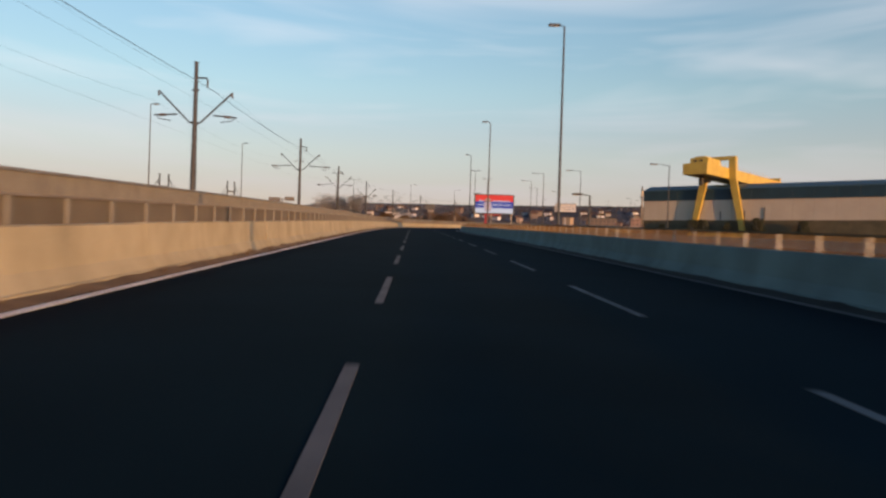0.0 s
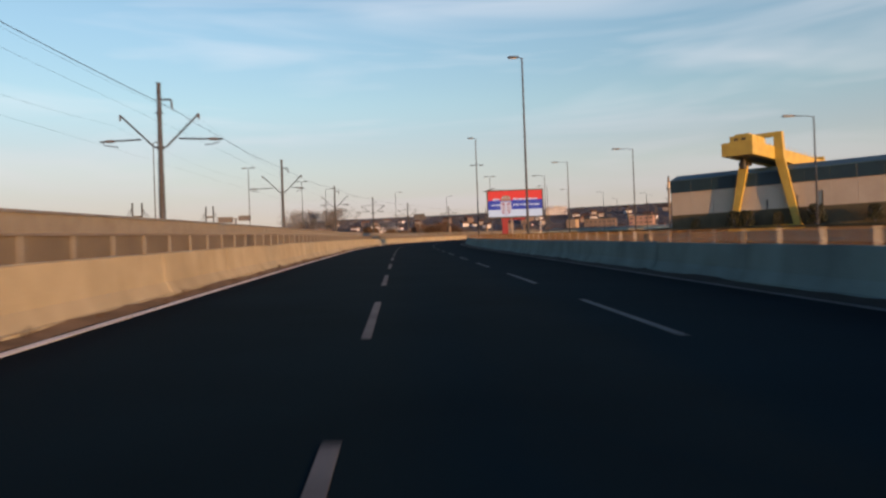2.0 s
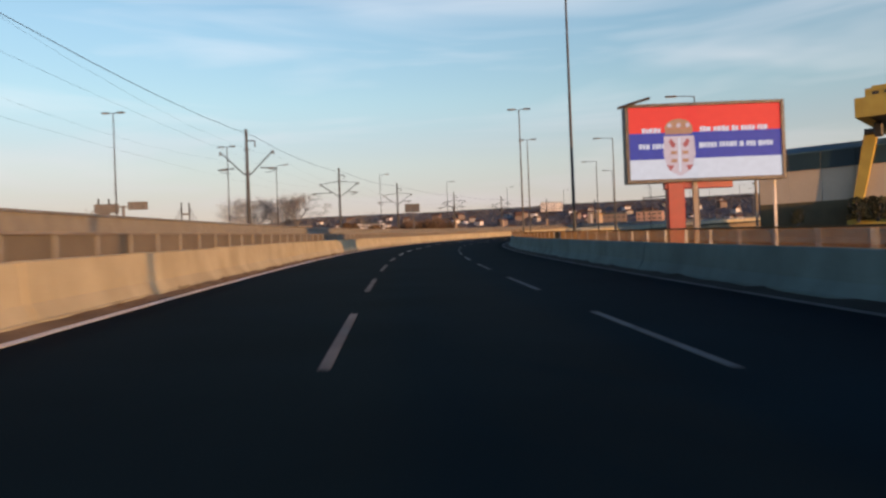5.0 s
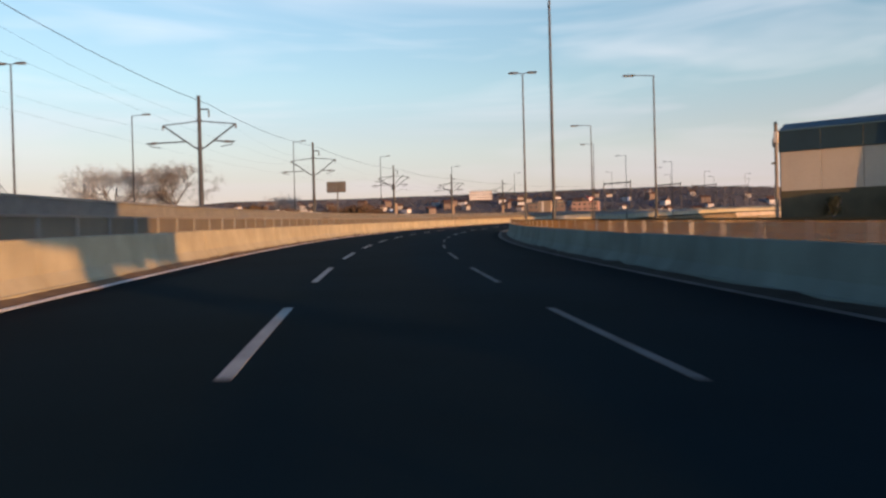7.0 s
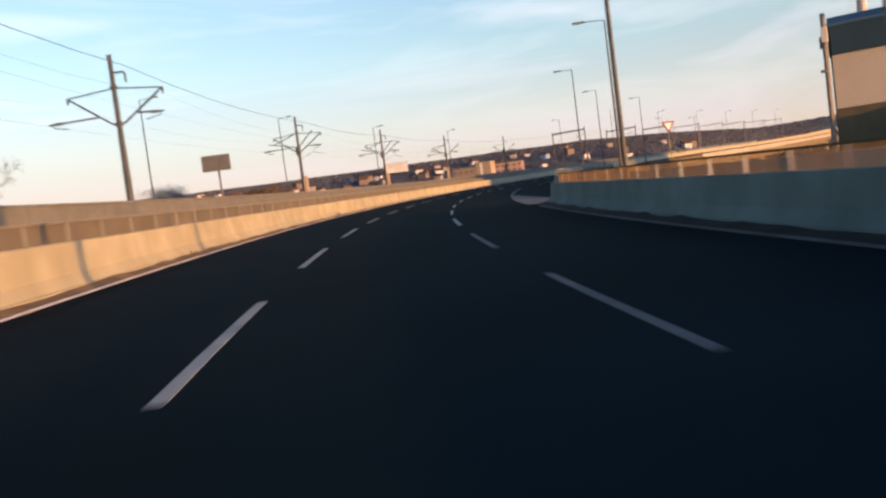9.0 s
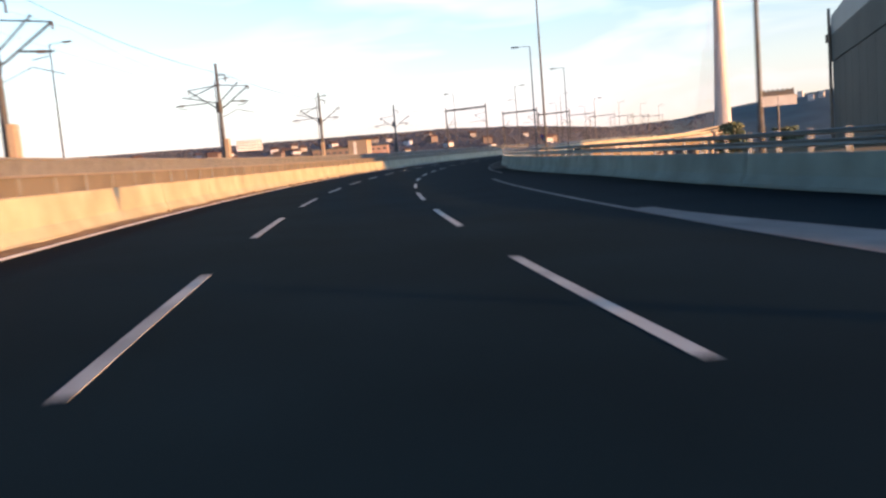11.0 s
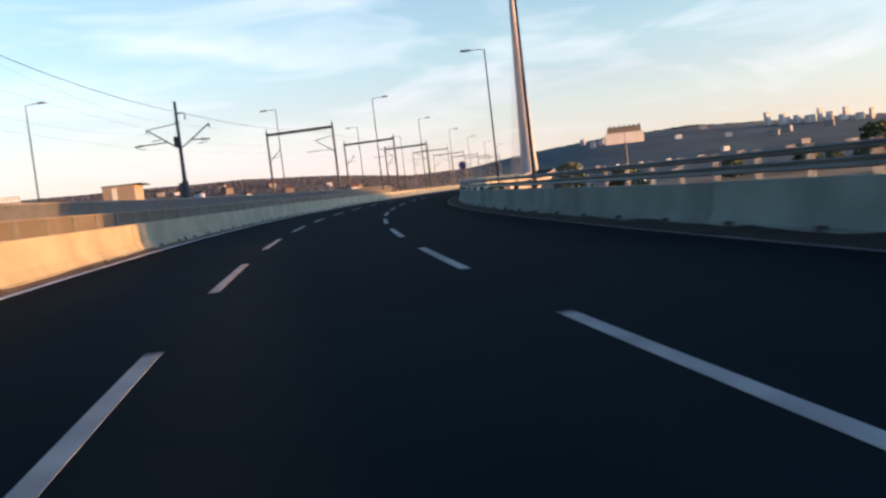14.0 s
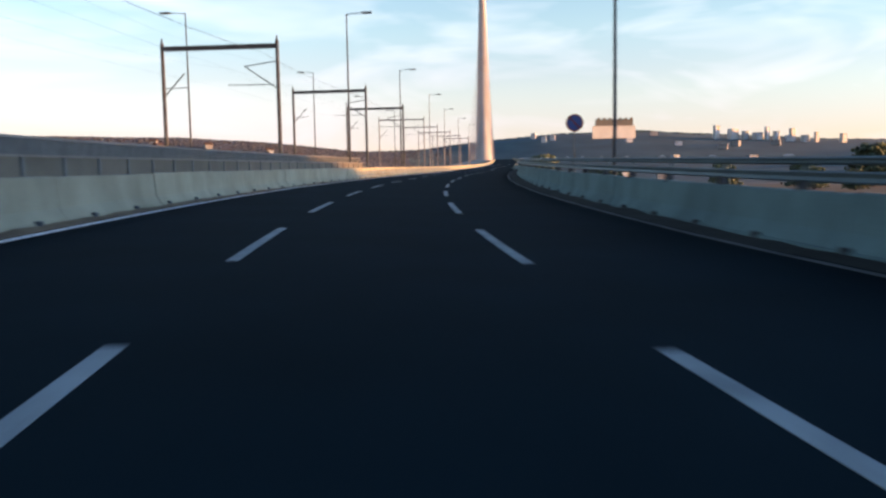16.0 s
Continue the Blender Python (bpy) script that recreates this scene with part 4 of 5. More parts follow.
for x, z0, z1 in ((26.5, 12.8, 15.2), (19.5, 16.4, 18.2), (40.0, 12.8, 16.5), (34.0, 12.7, 15.8)):
    part("wall_pipe", tube_bm([(x, -0.25, z0), (x, -0.25, z1)], 0.14, 6), POLE, hall, "dark vent pipe on the cladding")
part("eave_trim", box_bm(-0.3, LEN, -0.6, -0.45, 22.3, 22.5), HALL_ROOF, hall, "grey eave trim")
# out-of-view block added only to throw shade on the median barrier
part("shade_block", box_bm(62.0, LEN, WID, WID + 6.0, 5.0, 24.0), HALL_END, hall, "unseen block added to shade the median barrier")
# the end wall faces away from the sun; its shade is in the colour
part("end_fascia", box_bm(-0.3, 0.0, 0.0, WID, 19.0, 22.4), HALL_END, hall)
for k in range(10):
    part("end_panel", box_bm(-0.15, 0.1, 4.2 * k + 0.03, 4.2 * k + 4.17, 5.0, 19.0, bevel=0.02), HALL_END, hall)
part("down_pipe", tube_bm([(-0.6, -0.4, 5.0), (-0.6, -0.4, 24.0)], 0.28, 8), POST, hall, "pale vent pipe at the corner")
part("pipe_bracket", box_bm(-1.3, -0.6, -0.7, -0.1, 17.1, 17.4, bevel=0.03), POST, hall)
part("pipe_bracket", box_bm(-1.15, -0.85, -0.5, -0.3, 19.9, 21.3, bevel=0.03), POST, hall)
part("pipe_cap", box_bm(-0.9, -0.2, -0.75, -0.05, 20.6, 22.4, bevel=0.05), WHITE, hall, "white metal cap")
part("pipe_bracket", box_bm(-0.9, -0.4, WID - 0.1, WID + 0.2, 21.5, 22.6, bevel=0.03), POST, hall)
part("down_pipe", tube_bm([(-0.5, WID - 0.35, 5.0), (-0.5, WID - 0.35, 25.8)], 0.2, 8), POST, hall, "pale vent pipe at the corner")

# ---- yellow gantry crane over the edge of the hall ----
CRANE = 1.035
crane_m = Matrix(((HX.x * CRANE, HN.x * CRANE, 0, 96.3), (HX.y * CRANE, HN.y * CRANE, 0, 243.5), (0, 0, CRANE, -0.15), (0, 0, 0, 1)))
crane = thing("gantry_crane", "yellow steel gantry crane standing over the hall", "crane", at=crane_m)


def beam_bm(a, b, w0, w1, d0, d1):
    """A tapered box beam from a to b: widths along x, depths along y."""
    bm = bmesh.new()
    va = [bm.verts.new((a[0] + i * w0 / 2, a[1] + j * d0 / 2, a[2])) for i, j in ((-1, -1), (1, -1), (1, 1), (-1, 1))]
    vb = [bm.verts.new((b[0] + i * w1 / 2, b[1] + j * d1 / 2, b[2])) for i, j in ((-1, -1), (1, -1), (1, 1), (-1, 1))]
    for k in range(4):
        bm.faces.new((va[k], va[(k + 1) % 4], vb[(k + 1) % 4], vb[k]))
    bm.faces.new(va[::-1])
    bm.faces.new(vb)
    bmesh.ops.recalc_face_normals(bm, faces=bm.faces[:])
    return bm


def skewed(x0, x1, y0, y1, z0, z1, bevel=0.04):
    bm = box_bm(x0, x1, y0, y1, z0, z1, bevel=bevel)
    for v in bm.verts:
        v.co.x -= 0.037 * (v.co.y + 17)
    return bm


part("leg", beam_bm((-7.6, 0, 7.0), (-3.9, 0, 24.7), 1.5, 2.2, 0.9, 1.0), YELLOW, crane)
part("leg", beam_bm((8.7, 0, 7.0), (4.9, 0, 24.7), 1.6, 2.2, 0.9, 1.0), YELLOW, crane)
part("leg_head", beam_bm((4.9, 0, 24.7), (4.7, 0, 31.4), 2.2, 2.0, 1.5, 1.4), YELLOW, crane)
part("sill_beam", box_bm(-8.6, 9.6, -0.5, 0.5, 7.0, 8.3, bevel=0.05), YELLOW, crane)
part("girder", skewed(-2.8, -1.1, -16.0, 46.0, 24.6, 27.8), YELLOW, crane, "long yellow box girder")
part("girder", skewed(2.8, 4.5, -16.0, 46.0, 24.6, 27.8), YELLOW, crane, "long yellow box girder")
part("end_beam", skewed(-2.8, 4.5, -17.2, -16.0, 24.6, 27.8), YELLOW, crane)
part("end_beam", skewed(-2.8, 4.5, 46.0, 47.2, 24.2, 29.0), YELLOW, crane)
part("walkway", skewed(-1.1, 2.8, -16.0, 46.0, 24.8, 25.0, 0), DARK, crane)
part("leg_bearing", box_bm(-5.0, -2.4, -1.2, 1.2, 23.7, 24.7, bevel=0.1), DARK, crane)
part("trolley", skewed(-1.6, 3.9, -15.0, -6.0, 27.8, 29.5, 0.1), YELLOW, crane, "yellow trolley housing")
part("trolley_cab", skewed(-0.9, 2.6, -13.5, -8.0, 29.5, 30.1, 0.08), YELLOW, crane)
bm = bmesh.new()
for x in (-0.6, 1.2):
    add_box(bm, x, x + 1.0, -15.06, -15.0, 28.4, 28.9)
part("vents", bm, DARK, crane, "dark vent openings")
part("portal_beam", box_bm(-2.0, 5.7, -0.7, 0.7, 30.3, 31.4, bevel=0.05), YELLOW, crane)
part("portal_strut", beam_bm((-1.6, -0.2, 27.6), (-1.6, -0.2, 30.4), 0.9, 0.9, 0.9, 0.9), YELLOW, crane)
bm = bmesh.new()
for k in range(20):
    add_tube(bm, [(3.9 - 0.1 * k, -12 + 3 * k, 27.8), (3.9 - 0.1 * k, -12 + 3 * k, 28.9)], 0.05, 4)
part("rail_posts", bm, YELLOW, crane, "thin yellow rail posts")
part("hoist_block", box_bm(-1.8, -0.6, -8.8, -7.6, 22.2, 24.7, bevel=0.1), DARK, crane)
part("rear_leg", beam_bm((-2.5, 45.6, 20.0), (-2.5, 45.6, 24.4), 2.0, 2.4, 1.6, 1.8), DARK, crane)

# ---- small tan substation ----
sub = thing("substation", "small tan block building with a flat projecting roof", "building", at=pose(79.4, 390.6, 0, 0, 0, -38))
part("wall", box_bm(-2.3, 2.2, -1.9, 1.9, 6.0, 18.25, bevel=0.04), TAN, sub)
part("corner_strip", box_bm(-1.0, -0.3, -1.96, -1.9, 10.0, 18.0), WHITE, sub)
part("roof", box_bm(-2.4, 3.3, -2.0, 2.0, 18.25, 18.4, bevel=0.02), SIGNBACK, sub, "thin dark roof slab")
part("door", box_bm(0.5, 1.5, -1.96, -1.9, 11.0, 13.2), DARK, sub)

# ---- boards and signs ----
def hoarding(name, label, at, w, z0, z1, face, legs, base, lights=False):
    ob = thing(name, label, "billboard", at=at)
    part("board", box_bm(-w / 2, w / 2, 0, 0.35, z0, z1, bevel=0.04), face, ob)
    for x in legs:
        part("post", tube_bm([(x, 0.2, base), (x, 0.2, z0 + 0.3)], w * 0.035, 10), SIGNBACK, ob)
    part("mid_rib", box_bm(-0.08, 0.08, -0.05, 0.0, z0, z1), SIGNBACK, ob)
    if lights:
        for k in range(7):
            x = -w / 2 + w * (k + 1.0) / 8
            part("flood_light", box_bm(x - 0.45, x + 0.45, -1.3, -0.6, z1 + 1.8, z1 + 2.5, bevel=0.05), POST, ob)
        part("gantry_walk", box_bm(-w / 2 + 1, w / 2 - 1, -0.4, 0.3, z1, z1 + 2.0), POST, ob)
    return ob


hoarding("billboard", "white billboard with a row of lights on top", pose(283.5, 443.0, 0, 0, 0, -42), 14.5, 26.15, 30.3, WHITE, (0,), 4.0, True)
hoarding("billboard", "back of a grey-brown billboard on one post", pose(7.4, 283.2, 0, 0, 0, -15), 3.4, 14.9, 16.8, SIGNBACK, (0.2,), 5.0)
sign = thing("direction_sign", "dark backs of two road direction boards on one post", "road sign", at=pose(-33.5, 214.5, 0, 0, 0, 8))
part("board", box_bm(-3.5, -0.35, 0.0, 0.15, 12.15, 13.35, bevel=0.03), SIGNBACK, sign)
part("board", box_bm(0.75, 3.3, 0.0, 0.15, 12.5, 13.6, bevel=0.03), SIGNBACK, sign)
part("cross_bar", box_bm(-0.4, 0.8, 0.02, 0.12, 12.85, 13.0), SIGNBACK, sign)
part("post", tube_bm([(0.15, 0.2, 5.0), (0.15, 0.2, 13.1)], 0.2, 10), SIGNBACK, sign)
for x in (-2.6, -1.2, 1.3, 2.7):
    part("stiffener", box_bm(x - 0.05, x + 0.05, -0.05, 0.0, 12.55, 13.25), POLE, sign)

stop_sign = thing("road_sign", "round blue road sign on a grey post", "road sign", at=road_pose(357.4, 11.2, 0))
part("rim", tube_bm([(0, -0.02, 2.73), (0, 0.0, 2.73)], 0.335, 28), SIGNRED, stop_sign, "red rim of the sign")
part("disc", tube_bm([(0, -0.026, 2.73), (0, -0.02, 2.73)], 0.27, 28), SIGNBLUE, stop_sign, "blue face of the sign")
part("slash", box_bm(-0.27, 0.27, -0.031, -0.026, -0.03, 0.03, m=Matrix.Translation((0, 0, 2.73)) @ Matrix.Rotation(radians(45), 4, "Y")), SIGNRED, stop_sign, "red diagonal bar")
part("post", tube_bm([(0, 0.05, 0.0), (0, 0.05, 3.0)], 0.035, 8), POST, stop_sign)

# ---- pylon of the cable-stayed bridge ----
PB = Vector((635.3, 797.8, 0))
pyl_a = heading(880)
pylon = thing("bridge_pylon", "tall slender conical bridge pylon lit by the low sun", "pylon", at=Matrix.Translation(PB) @ Matrix.Rotation(pyl_a, 4, "Z"))
part("shaft", tube_bm([(0, 0, -8), (0, 0, 30), (0, 0, 120), (0, 0, 215)], [10.2, 8.9, 5.5, 2.65], 28), PYLON, pylon)
part("tip", tube_bm([(0, 0, 215), (0, 0, 248)], [2.55, 0.35], 24), STEEL, pylon, "polished steel tip")
for k in range(20):
    top = 110 + 98 * k / 19
    reach = 50 + 210 * k / 19
    for x in (-9, 9):
        part("stay_cable", tube_bm([(0, 0, top), (x, -reach, 24 - reach * 0.015)], 0.05, 4), CABLE, pylon)

# give-way sign on the slip road
give = thing("road_sign", "red and white triangular give-way sign on a post", "road sign", at=pose(32.7, 226.2, 7.0, 0, 0, -14))
for n, (size, y, mat) in enumerate(((0.44, 0.0, SIGNRED), (0.27, -0.02, SIGNWHITE))):
    bm = bmesh.new()
    tri = [(-size * 0.87, 3.0 + size / 2), (size * 0.87, 3.0 + size / 2), (0, 3.0 - size)]
    f1, f2 = [bm.verts.new((x, y - 0.02, z)) for x, z in tri], [bm.verts.new((x, y, z)) for x, z in tri]
    bm.faces.new(f1)
    bm.faces.new(f2[::-1])
    for k in range(3):
        bm.faces.new((f1[k], f2[k], f2[(k + 1) % 3], f1[(k + 1) % 3]))
    bmesh.ops.recalc_face_normals(bm, faces=bm.faces[:])
    part("plate" if n == 0 else "centre", bm, mat, give)
part("post", tube_bm([(0, 0.05, -1.2), (0, 0.05, 3.3)], 0.035, 8), POST, give)

# ---- far bridge towers on the other side ----
for x, y, z in ((-322, 985, 83), (-300, 1240, 96)):
    tw = thing("bridge_tower", "far grey twin-legged bridge tower with stay cables", "bridge tower", at=pose(x, y, 0, 0, 0, 18), group="far bridge towers")
    for s in (-1, 1):
        part("leg", tube_bm([(s * 5.6, 0, 20), (s * 5.4, 0, z)], [1.3, 1.0], 8), POLE, tw)
        for r in (18, 34):
            part("stay_cable", tube_bm([(s * 5.5, 0, z - 6), (s * (5.5 + r * 0.75), 0, 42)], 0.28, 4), POLE, tw)
    part("cross_beam", box_bm(-5.5, 5.5, -0.8, 0.8, z - 18, z - 15.5), POLE, tw)

# ---- trees ----
def bare_tree(name, label, at, height, spread, seed, dens=5, mats=(BARK, TWIG), girth=0.013, thin=0.009):
    rnd = random.Random(seed)
    ob = thing(name, label, "tree", at=at)
    limbs, twigs = bmesh.new(), bmesh.new()

    def grow(p, way, length, r, depth):
        q = p + way * length
        mid = p + way * length * 0.5 + Vector((rnd.uniform(-1, 1), rnd.uniform(-1, 1), rnd.uniform(-0.3, 0.5))) * length * 0.06
        add_tube(limbs if depth < 3 else twigs, [p, mid, q], [r, r * 0.82, r * 0.62], 6 if depth < 2 else 3)
        if depth >= 5:
            return
        for k in range(rnd.randint(dens - 2, dens) if depth else dens + 1):
            a = rnd.uniform(0, 2 * math.pi)
            tilt = rnd.uniform(0.35, 0.95)
            side = way.cross(Vector((math.cos(a), math.sin(a), 0.2))).normalized()
            nway = (way * math.cos(tilt) + side * math.sin(tilt) * spread + Vector((0, 0, 0.12))).normalized()
            start = p.lerp(q, rnd.uniform(0.55, 1.0) if depth else rnd.uniform(0.6, 1.0))
            grow(start, nway, length * rnd.uniform(0.5, 0.78), max(r * 0.46, thin), depth + 1)

    grow(Vector((0, 0, 0)), Vector((rnd.uniform(-0.08, 0.08), rnd.uniform(-0.08, 0.08), 1)).normalized(), height * 0.34, height * girth, 0)
    part("trunk", limbs, mats[0], ob)
    part("crown", twigs, mats[1], ob, "fine bare twigs")
    return ob


def ground_pose(x, y, turn=0.0):
    return pose(x, y, ground_z(x, y) - 0.2, 0, 0, turn)


tree = bare_tree("bare_tree", "wide leafless tree behind the tram line", ground_pose(-16.0, 264), 15.0, 1.7, 3, 6)
tree.scale = (1.4, 1.4, 1.2)
copy_thing(tree, ground_pose(-26, 270, 110))
copy_thing(tree, ground_pose(-33, 330, 70))
copy_thing(tree, ground_pose(-6, 366, 200))
copy_thing(tree, ground_pose(-75, 300, 250))


def bush(name, label, at, r, h, seed, mat, count=420, category="bush"):
    """Many small uneven leaf clumps round short stems."""
    rnd = random.Random(seed)
    ob = thing(name, label, category, at=at)
    stems, leaves = bmesh.new(), bmesh.new()
    for k in range(9):
        a = rnd.uniform(0, 6.28)
        add_tube(stems, [(0, 0, 0), (math.cos(a) * r * 0.3, math.sin(a) * r * 0.3, h * 0.45), (math.cos(a) * r * 0.7, math.sin(a) * r * 0.7, h * rnd.uniform(0.6, 0.9))], [0.05 * h, 0.03 * h, 0.01 * h], 4)
    for k in range(count):
        a, f, g = rnd.uniform(0, 6.28), rnd.random() ** 0.5, rnd.random()
        rr = r * f * (1 - 0.5 * g) * rnd.uniform(0.75, 1.15)
        c = Vector((math.cos(a) * rr, math.sin(a) * rr, h * (0.12 + 0.88 * g)))
        size = rnd.uniform(0.025, 0.085) * (r + h) / 2
        v = bmesh.ops.create_icosphere(leaves, subdivisions=1, radius=size, matrix=Matrix.Translation(c))["verts"]
        for w in v:
            w.co = c + (w.co - c) * rnd.uniform(0.45, 1.35)
    part("stem", stems, BARK, ob)
    part("foliage", leaves, mat, ob)
    return ob


brown = bush("bush", "leafless brown shrub in dry grass", ground_pose(-24, 300), 4.5, 5.5, 5, BUSH)
for x, y, a, k in ((-10, 330, 60, 1.2), (2, 345, 130, 1.0), (14, 352, 200, 1.3), (-38, 310, 80, 1.2), (-46, 350, 160, 1.3), (-2, 308, 220, 0.9), (-17, 262, 33, 0.75), (-21, 266, 170, 0.9), (-12, 267, 290, 0.8)):
    c = copy_thing(brown, ground_pose(x, y, a))
    c.scale = (k, k, k)
wood = bare_tree("thicket", "brown leafless thicket on the ground beyond the tram line", ground_pose(16, 505), 21.0, 1.5, 17, 6, (BARK, THICKET), 0.014, 0.05)
for x, y, a, k in ((5, 512, 40, 0.85), (24, 500, 100, 1.05), (31, 508, 200, 0.98), (38, 502, 290, 0.8), (44, 498, 10, 0.55), (10, 528, 150, 1.0), (22, 530, 70, 1.1), (48, 494, 330, 0.35), (0, 500, 120, 0.7), (28, 520, 220, 1.1), (14, 514, 310, 1.1)):
    c = copy_thing(wood, ground_pose(x, y, a))
    c.scale = (k, k, k)
green = bush("tree", "low spring-green tree beside the bridge", pose(304, 486, 6), 9.0, 16.5, 8, LEAF, 700, "tree")
c = copy_thing(green, pose(322, 470, 5, 0, 0, 100))
c.scale = (1.2, 1.2, 0.8)
for x, y, a, k in ((340, 430, 40, 0.6), (365, 410, 70, 0.65), (330, 395, 170, 0.45), (290, 372, 10, 0.35), (385, 380, 90, 0.9), (420, 400, 200, 1.1)):
    c = copy_thing(green, ground_pose(x, y, a))
    c.scale = (k * 1.2, k * 1.2, k)
hedge = bush("bush", "dark evergreen shrub at the foot of the hall", pose(90.2, 246.5, 8), 2.6, 4.6, 11, DARKLEAF, 340)
for t, k in ((22, 1.0), (30, 0.8), (39, 1.1), (52, 0.9), (8, 0.7)):
    q = Vector((79.2, 262.3, 8)) + HX * t - HN * 2.5
    c = copy_thing(hedge, pose(q.x, q.y, 8, 0, 0, 37 * t))
    c.scale = (k, k, k)

# ---- woods on the hills ----
rnd = random.Random(21)
bm_v, bm_f, bm_m = [], [], []
ico = bmesh.new()
bmesh.ops.create_icosphere(ico, subdivisions=1, radius=1.0)
ico.verts.ensure_lookup_table()
base_v = [v.co.copy() for v in ico.verts]
base_f = [tuple(v.index for v in f.verts) for f in ico.faces]
ico.free()
for k in range(84000):
    a = radians(rnd.uniform(-112, 40))
    far = rnd.random() < 0.5
    d = rnd.uniform(1100, 2500) if far else rnd.uniform(560, 1450)
    x, y = MID[0] - d * math.sin(a), MID[1] + d * math.cos(a)
    size = rnd.uniform(1.4, 3.4) * (1 + d / 1600)
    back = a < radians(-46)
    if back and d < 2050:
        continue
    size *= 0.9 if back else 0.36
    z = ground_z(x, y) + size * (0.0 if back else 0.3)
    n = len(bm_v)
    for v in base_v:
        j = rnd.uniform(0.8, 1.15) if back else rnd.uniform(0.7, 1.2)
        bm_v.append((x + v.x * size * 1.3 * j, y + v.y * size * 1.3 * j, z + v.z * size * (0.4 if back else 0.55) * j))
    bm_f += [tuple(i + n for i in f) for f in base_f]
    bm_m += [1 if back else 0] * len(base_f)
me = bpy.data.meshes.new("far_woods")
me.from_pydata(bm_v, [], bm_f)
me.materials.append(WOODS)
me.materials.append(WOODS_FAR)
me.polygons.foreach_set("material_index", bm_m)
me.polygons.foreach_set("use_smooth", [True] * len(bm_m))
tagged(new("far_woods", me), "leafless winter woods covering the far hillside", "woods", kind="stuff")

# ---- houses on the hillside ----
def house(w, d, h, wall, roof_h, floors):
    ob = thing("house", "far hillside house with a tiled roof", "house", group="hillside houses")
    part("wall", box_bm(-w / 2, w / 2, -d / 2, d / 2, -4, h), wall, ob)
    bm = bmesh.new()
    o = 0.5
    pts = [(-w / 2 - o, -d / 2 - o, h), (w / 2 + o, -d / 2 - o, h), (w / 2 + o, d / 2 + o, h), (-w / 2 - o, d / 2 + o, h), (-w / 2 - o, 0, h + roof_h), (w / 2 + o, 0, h + roof_h)]
    v = [bm.verts.new(p) for p in pts]
    for f in ((0, 1, 5, 4), (2, 3, 4, 5), (1, 2, 5), (3, 0, 4), (3, 2, 1, 0)):
        bm.faces.new([v[i] for i in f])
    part("roof", bm, ROOF, ob)
    for fl in range(floors):
        for k in range(3):
            x = -w / 2 + w * (k + 0.5) / 3
            part("window", box_bm(x - 0.6, x + 0.6, -d / 2 - 0.04, -d / 2 + 0.1, 1.0 + 3 * fl, 2.4 + 3 * fl), WINDOW, ob)
    return ob


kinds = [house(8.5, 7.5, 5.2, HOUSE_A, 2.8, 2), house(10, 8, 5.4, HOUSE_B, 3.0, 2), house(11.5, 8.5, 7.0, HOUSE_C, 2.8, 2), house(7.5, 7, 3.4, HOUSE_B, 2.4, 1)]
rnd = random.Random(33)
first = set()
for k in range(230):
    a = rnd.uniform(-46, 24)
    d = rnd.uniform(600, 1020)
    ar = radians(a)
    x, y = MID[0] - d * math.sin(ar), MID[1] + d * math.cos(ar)
    m = pose(x, y, ground_z(x, y) - 0.3, 0, 0, a + rnd.uniform(-50, 50))
    i = rnd.randrange(4)
    if i not in first:
        first.add(i)
        kinds[i].matrix_world = m
    else:
        copy_thing(kinds[i], m)


# houses and trees on the low river bank
rnd = random.Random(71)
for k in range(70):
    a, d = radians(rnd.uniform(-96, -50)), rnd.uniform(60, 420)
    x, y = 95 - d * math.sin(a), 320 + d * math.cos(a)
    if right_of_road(x, y) < 40 or (y - 262.3) * 0.712 - (x - 79.2) * 0.702 < 18:
        continue
    if k % 4 == 0:
        copy_thing(kinds[k % 3], pose(x, y, ground_z(x, y) + 1.2, 0, 0, math.degrees(a) + rnd.uniform(-40, 40)))
    else:
        c = copy_thing(brown if k % 4 < 3 else hedge, ground_pose(x, y, rnd.uniform(0, 360)))
        f = rnd.uniform(1.0, 1.8) * (1.0 if k % 4 < 3 else 1.7)
        c.scale = (f, f, f)


# larger blocks seen over the wall
def block(label, x, y, turn, w, d, z0, z1, wall, rows, cols):
    ob = thing("apartment_block", label, "building", at=pose(x, y, 0, 0, 0, turn))
    part("wall", box_bm(-w / 2, w / 2, -d / 2, d / 2, z0, z1), wall, ob)
    part("roof", box_bm(-w / 2 - 0.3, w / 2 + 0.3, -d / 2 - 0.3, d / 2 + 0.3, z1, z1 + 0.6), HALL_END, ob)
    for r in range(rows):
        for c in range(cols):
            wx, wz = -w / 2 + w * (c + 0.5) / cols, z1 - (z1 - z0) * 0.9 * (r + 0.6) / (rows + 0.2)
            part("window", box_bm(wx - w / cols * 0.28, wx + w / cols * 0.28, -d / 2 - 0.12, -d / 2 + 0.1, wz - 0.7, wz + 0.7), WINDOW, ob)
    return ob


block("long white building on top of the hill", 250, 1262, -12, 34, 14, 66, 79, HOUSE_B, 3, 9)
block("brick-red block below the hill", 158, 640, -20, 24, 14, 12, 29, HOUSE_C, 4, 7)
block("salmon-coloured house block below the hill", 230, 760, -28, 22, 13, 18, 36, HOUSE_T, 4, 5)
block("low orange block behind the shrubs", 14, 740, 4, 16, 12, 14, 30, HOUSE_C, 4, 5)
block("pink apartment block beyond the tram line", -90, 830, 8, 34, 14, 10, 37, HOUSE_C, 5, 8)
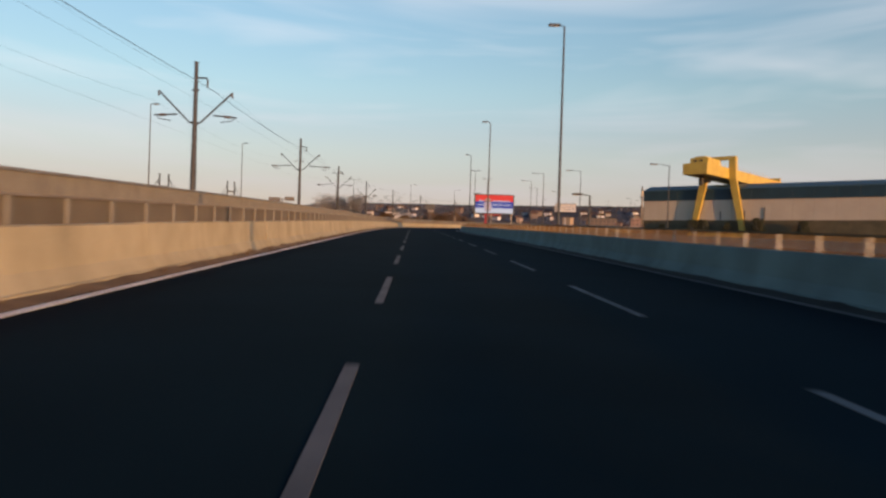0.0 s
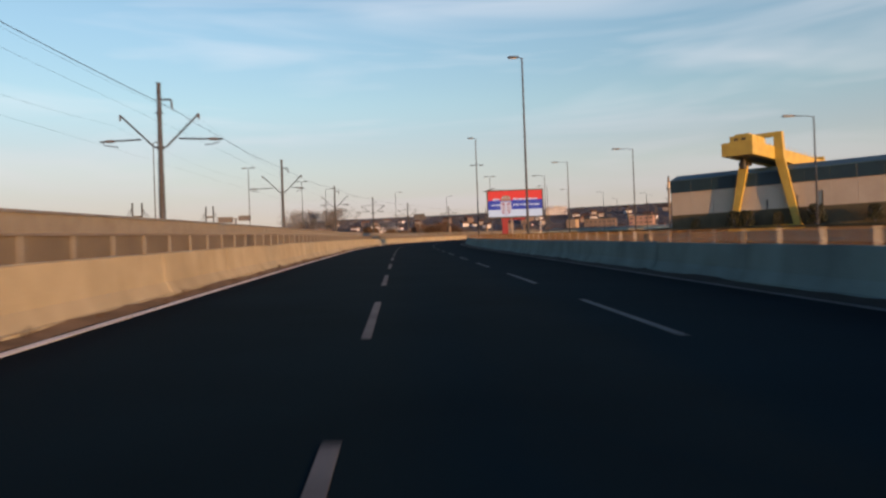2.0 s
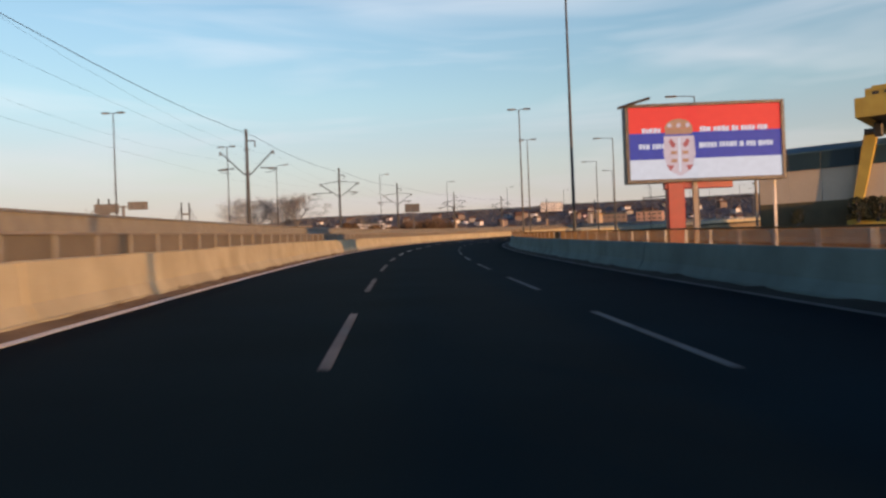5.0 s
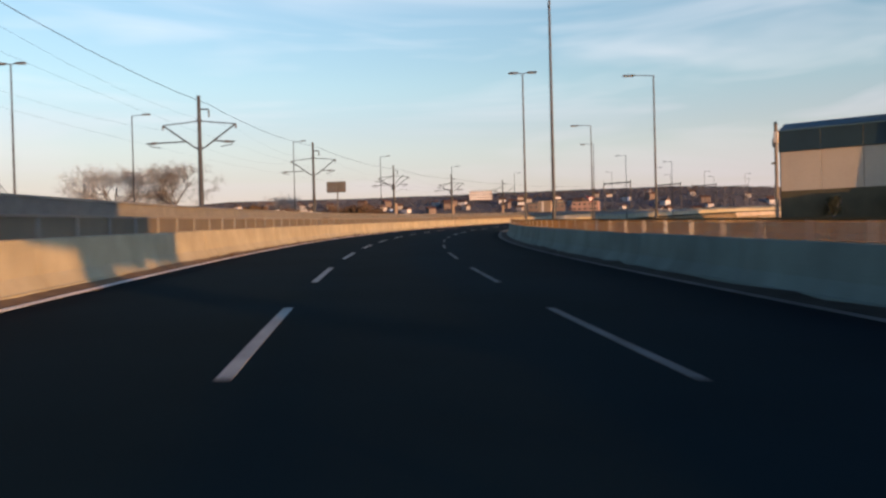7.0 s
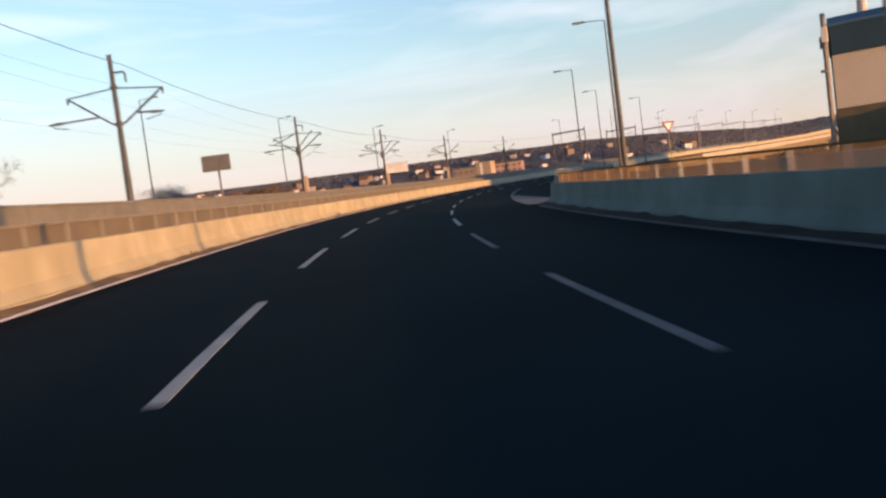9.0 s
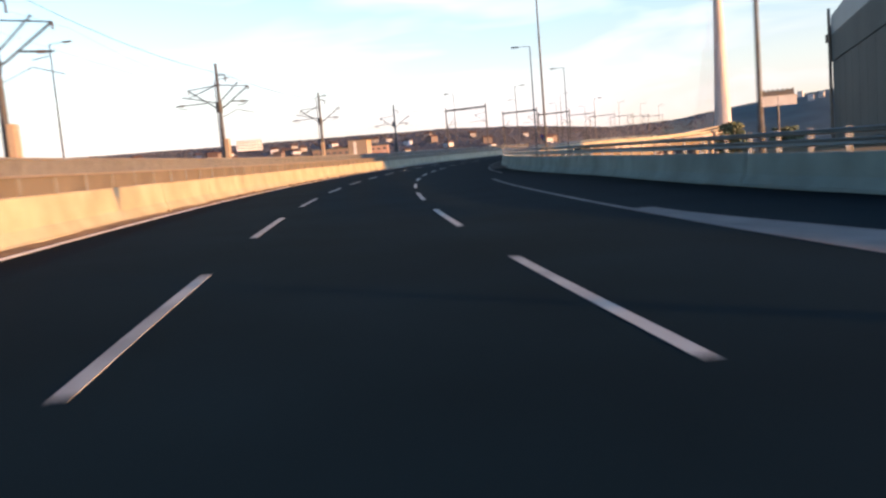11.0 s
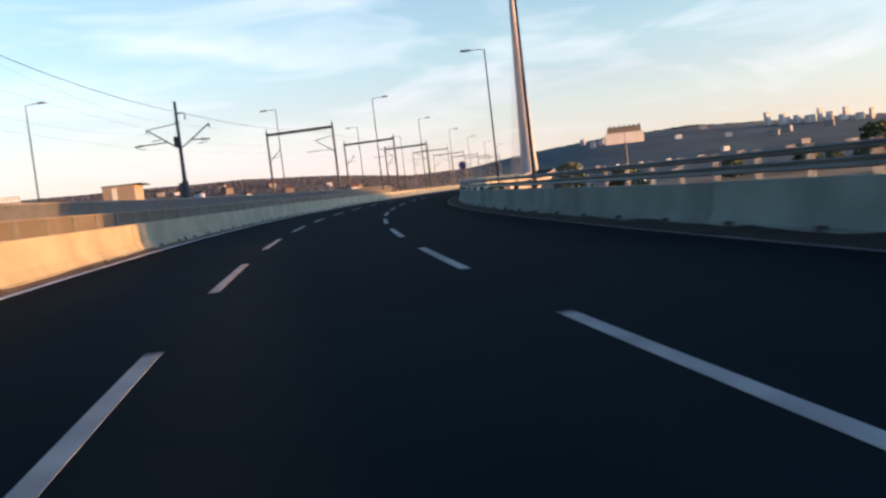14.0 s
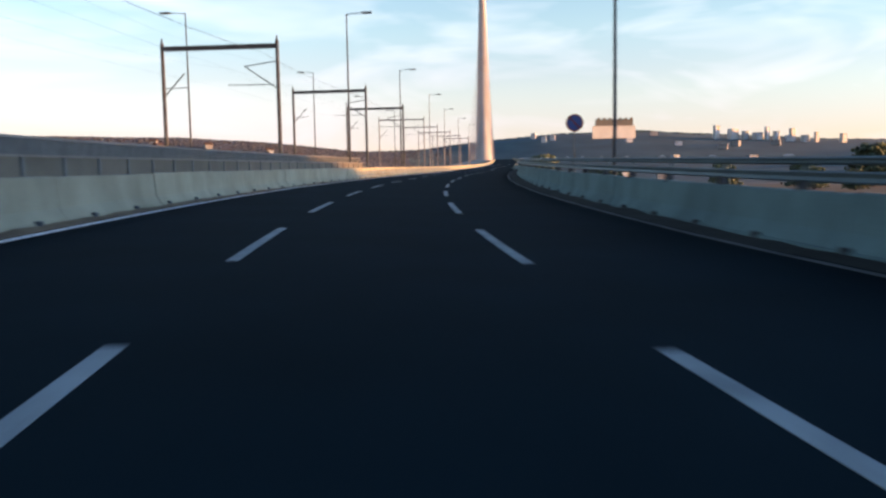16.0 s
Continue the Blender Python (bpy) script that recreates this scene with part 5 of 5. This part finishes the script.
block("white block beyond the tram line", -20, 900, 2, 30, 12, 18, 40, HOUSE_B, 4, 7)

# small far blocks on the slope below the towers
rnd = random.Random(90)
far_blocks = [block("small far pale block on the wooded slope", 0, 0, 0, w, 9, -6, h, m, 2, 3) for w, h, m in ((13, 7, HOUSE_B), (18, 9, HOUSE_A), (11, 12, TOWER))]
for k in range(26):
    a, d = radians(rnd.uniform(-84, -52)), rnd.uniform(1150, 1950)
    x, y = MID[0] - d * math.sin(a), MID[1] + d * math.cos(a)
    m = pose(x, y, ground_z(x, y) + 1.0, 0, 0, math.degrees(a) + rnd.uniform(-40, 40))
    if k < 3:
        far_blocks[k].matrix_world = m
    else:
        copy_thing(far_blocks[k % 3], m)

# high-rise towers on the skyline
EYE = Vector((62.6, 311.8, 0))
for bear, high, w in ((-66.4, 140, 16), (-67.5, 131, 27), (-68.3, 125, 17), (-69.1, 121, 25), (-69.7, 133, 12), (-70.3, 122, 16), (-71.3, 127, 15), (-72.8, 117, 12), (-74.4, 111, 16), (-72.1, 111, 19)):
    q = EYE + Vector((-math.sin(radians(bear)), math.cos(radians(bear)), 0)) * 1850
    ob = block("far concrete high-rise tower on the ridge", q.x, q.y, bear + 48, w * 0.8, w * 0.5, 70, high, TOWER, 10, 4)
    tagged(ob, group="skyline towers")

# ---- weeds in the dirt along the median barrier ----
rnd = random.Random(5)
verts, faces = [], []
for k in range(260):
    s = rnd.uniform(-20, 320)
    tall = rnd.uniform(0.05, 0.2) * rnd.random() + 0.04
    u = -2.0 + rnd.uniform(0.0, 0.25)
    for j in range(rnd.randint(5, 11)):
        c = road(s + rnd.uniform(-0.12, 0.12), u + rnd.uniform(-0.03, 0.08), 0.0)
        a, b = rnd.uniform(0, 6.28), rnd.uniform(0.1, 0.7)
        h = tall * rnd.uniform(0.6, 1.2)
        side = Vector((math.cos(a + 1.57), math.sin(a + 1.57), 0)) * 0.007
        lean = Vector((math.cos(a), math.sin(a), 0)) * h * b
        n = len(verts)
        verts += [tuple(c - side), tuple(c + side), tuple(c + lean * 0.4 + side * 0.8 + Vector((0, 0, h * 0.7))), tuple(c + lean + Vector((0, 0, h)))]
        faces += [(n, n + 1, n + 2), (n, n + 2, n + 3)]
me = bpy.data.meshes.new("roadside_weeds")
me.from_pydata(verts, [], faces)
me.materials.append(BUSH)
tagged(new("roadside_weeds", me), "dry weeds growing in the dirt under the barrier", "weeds", kind="stuff")
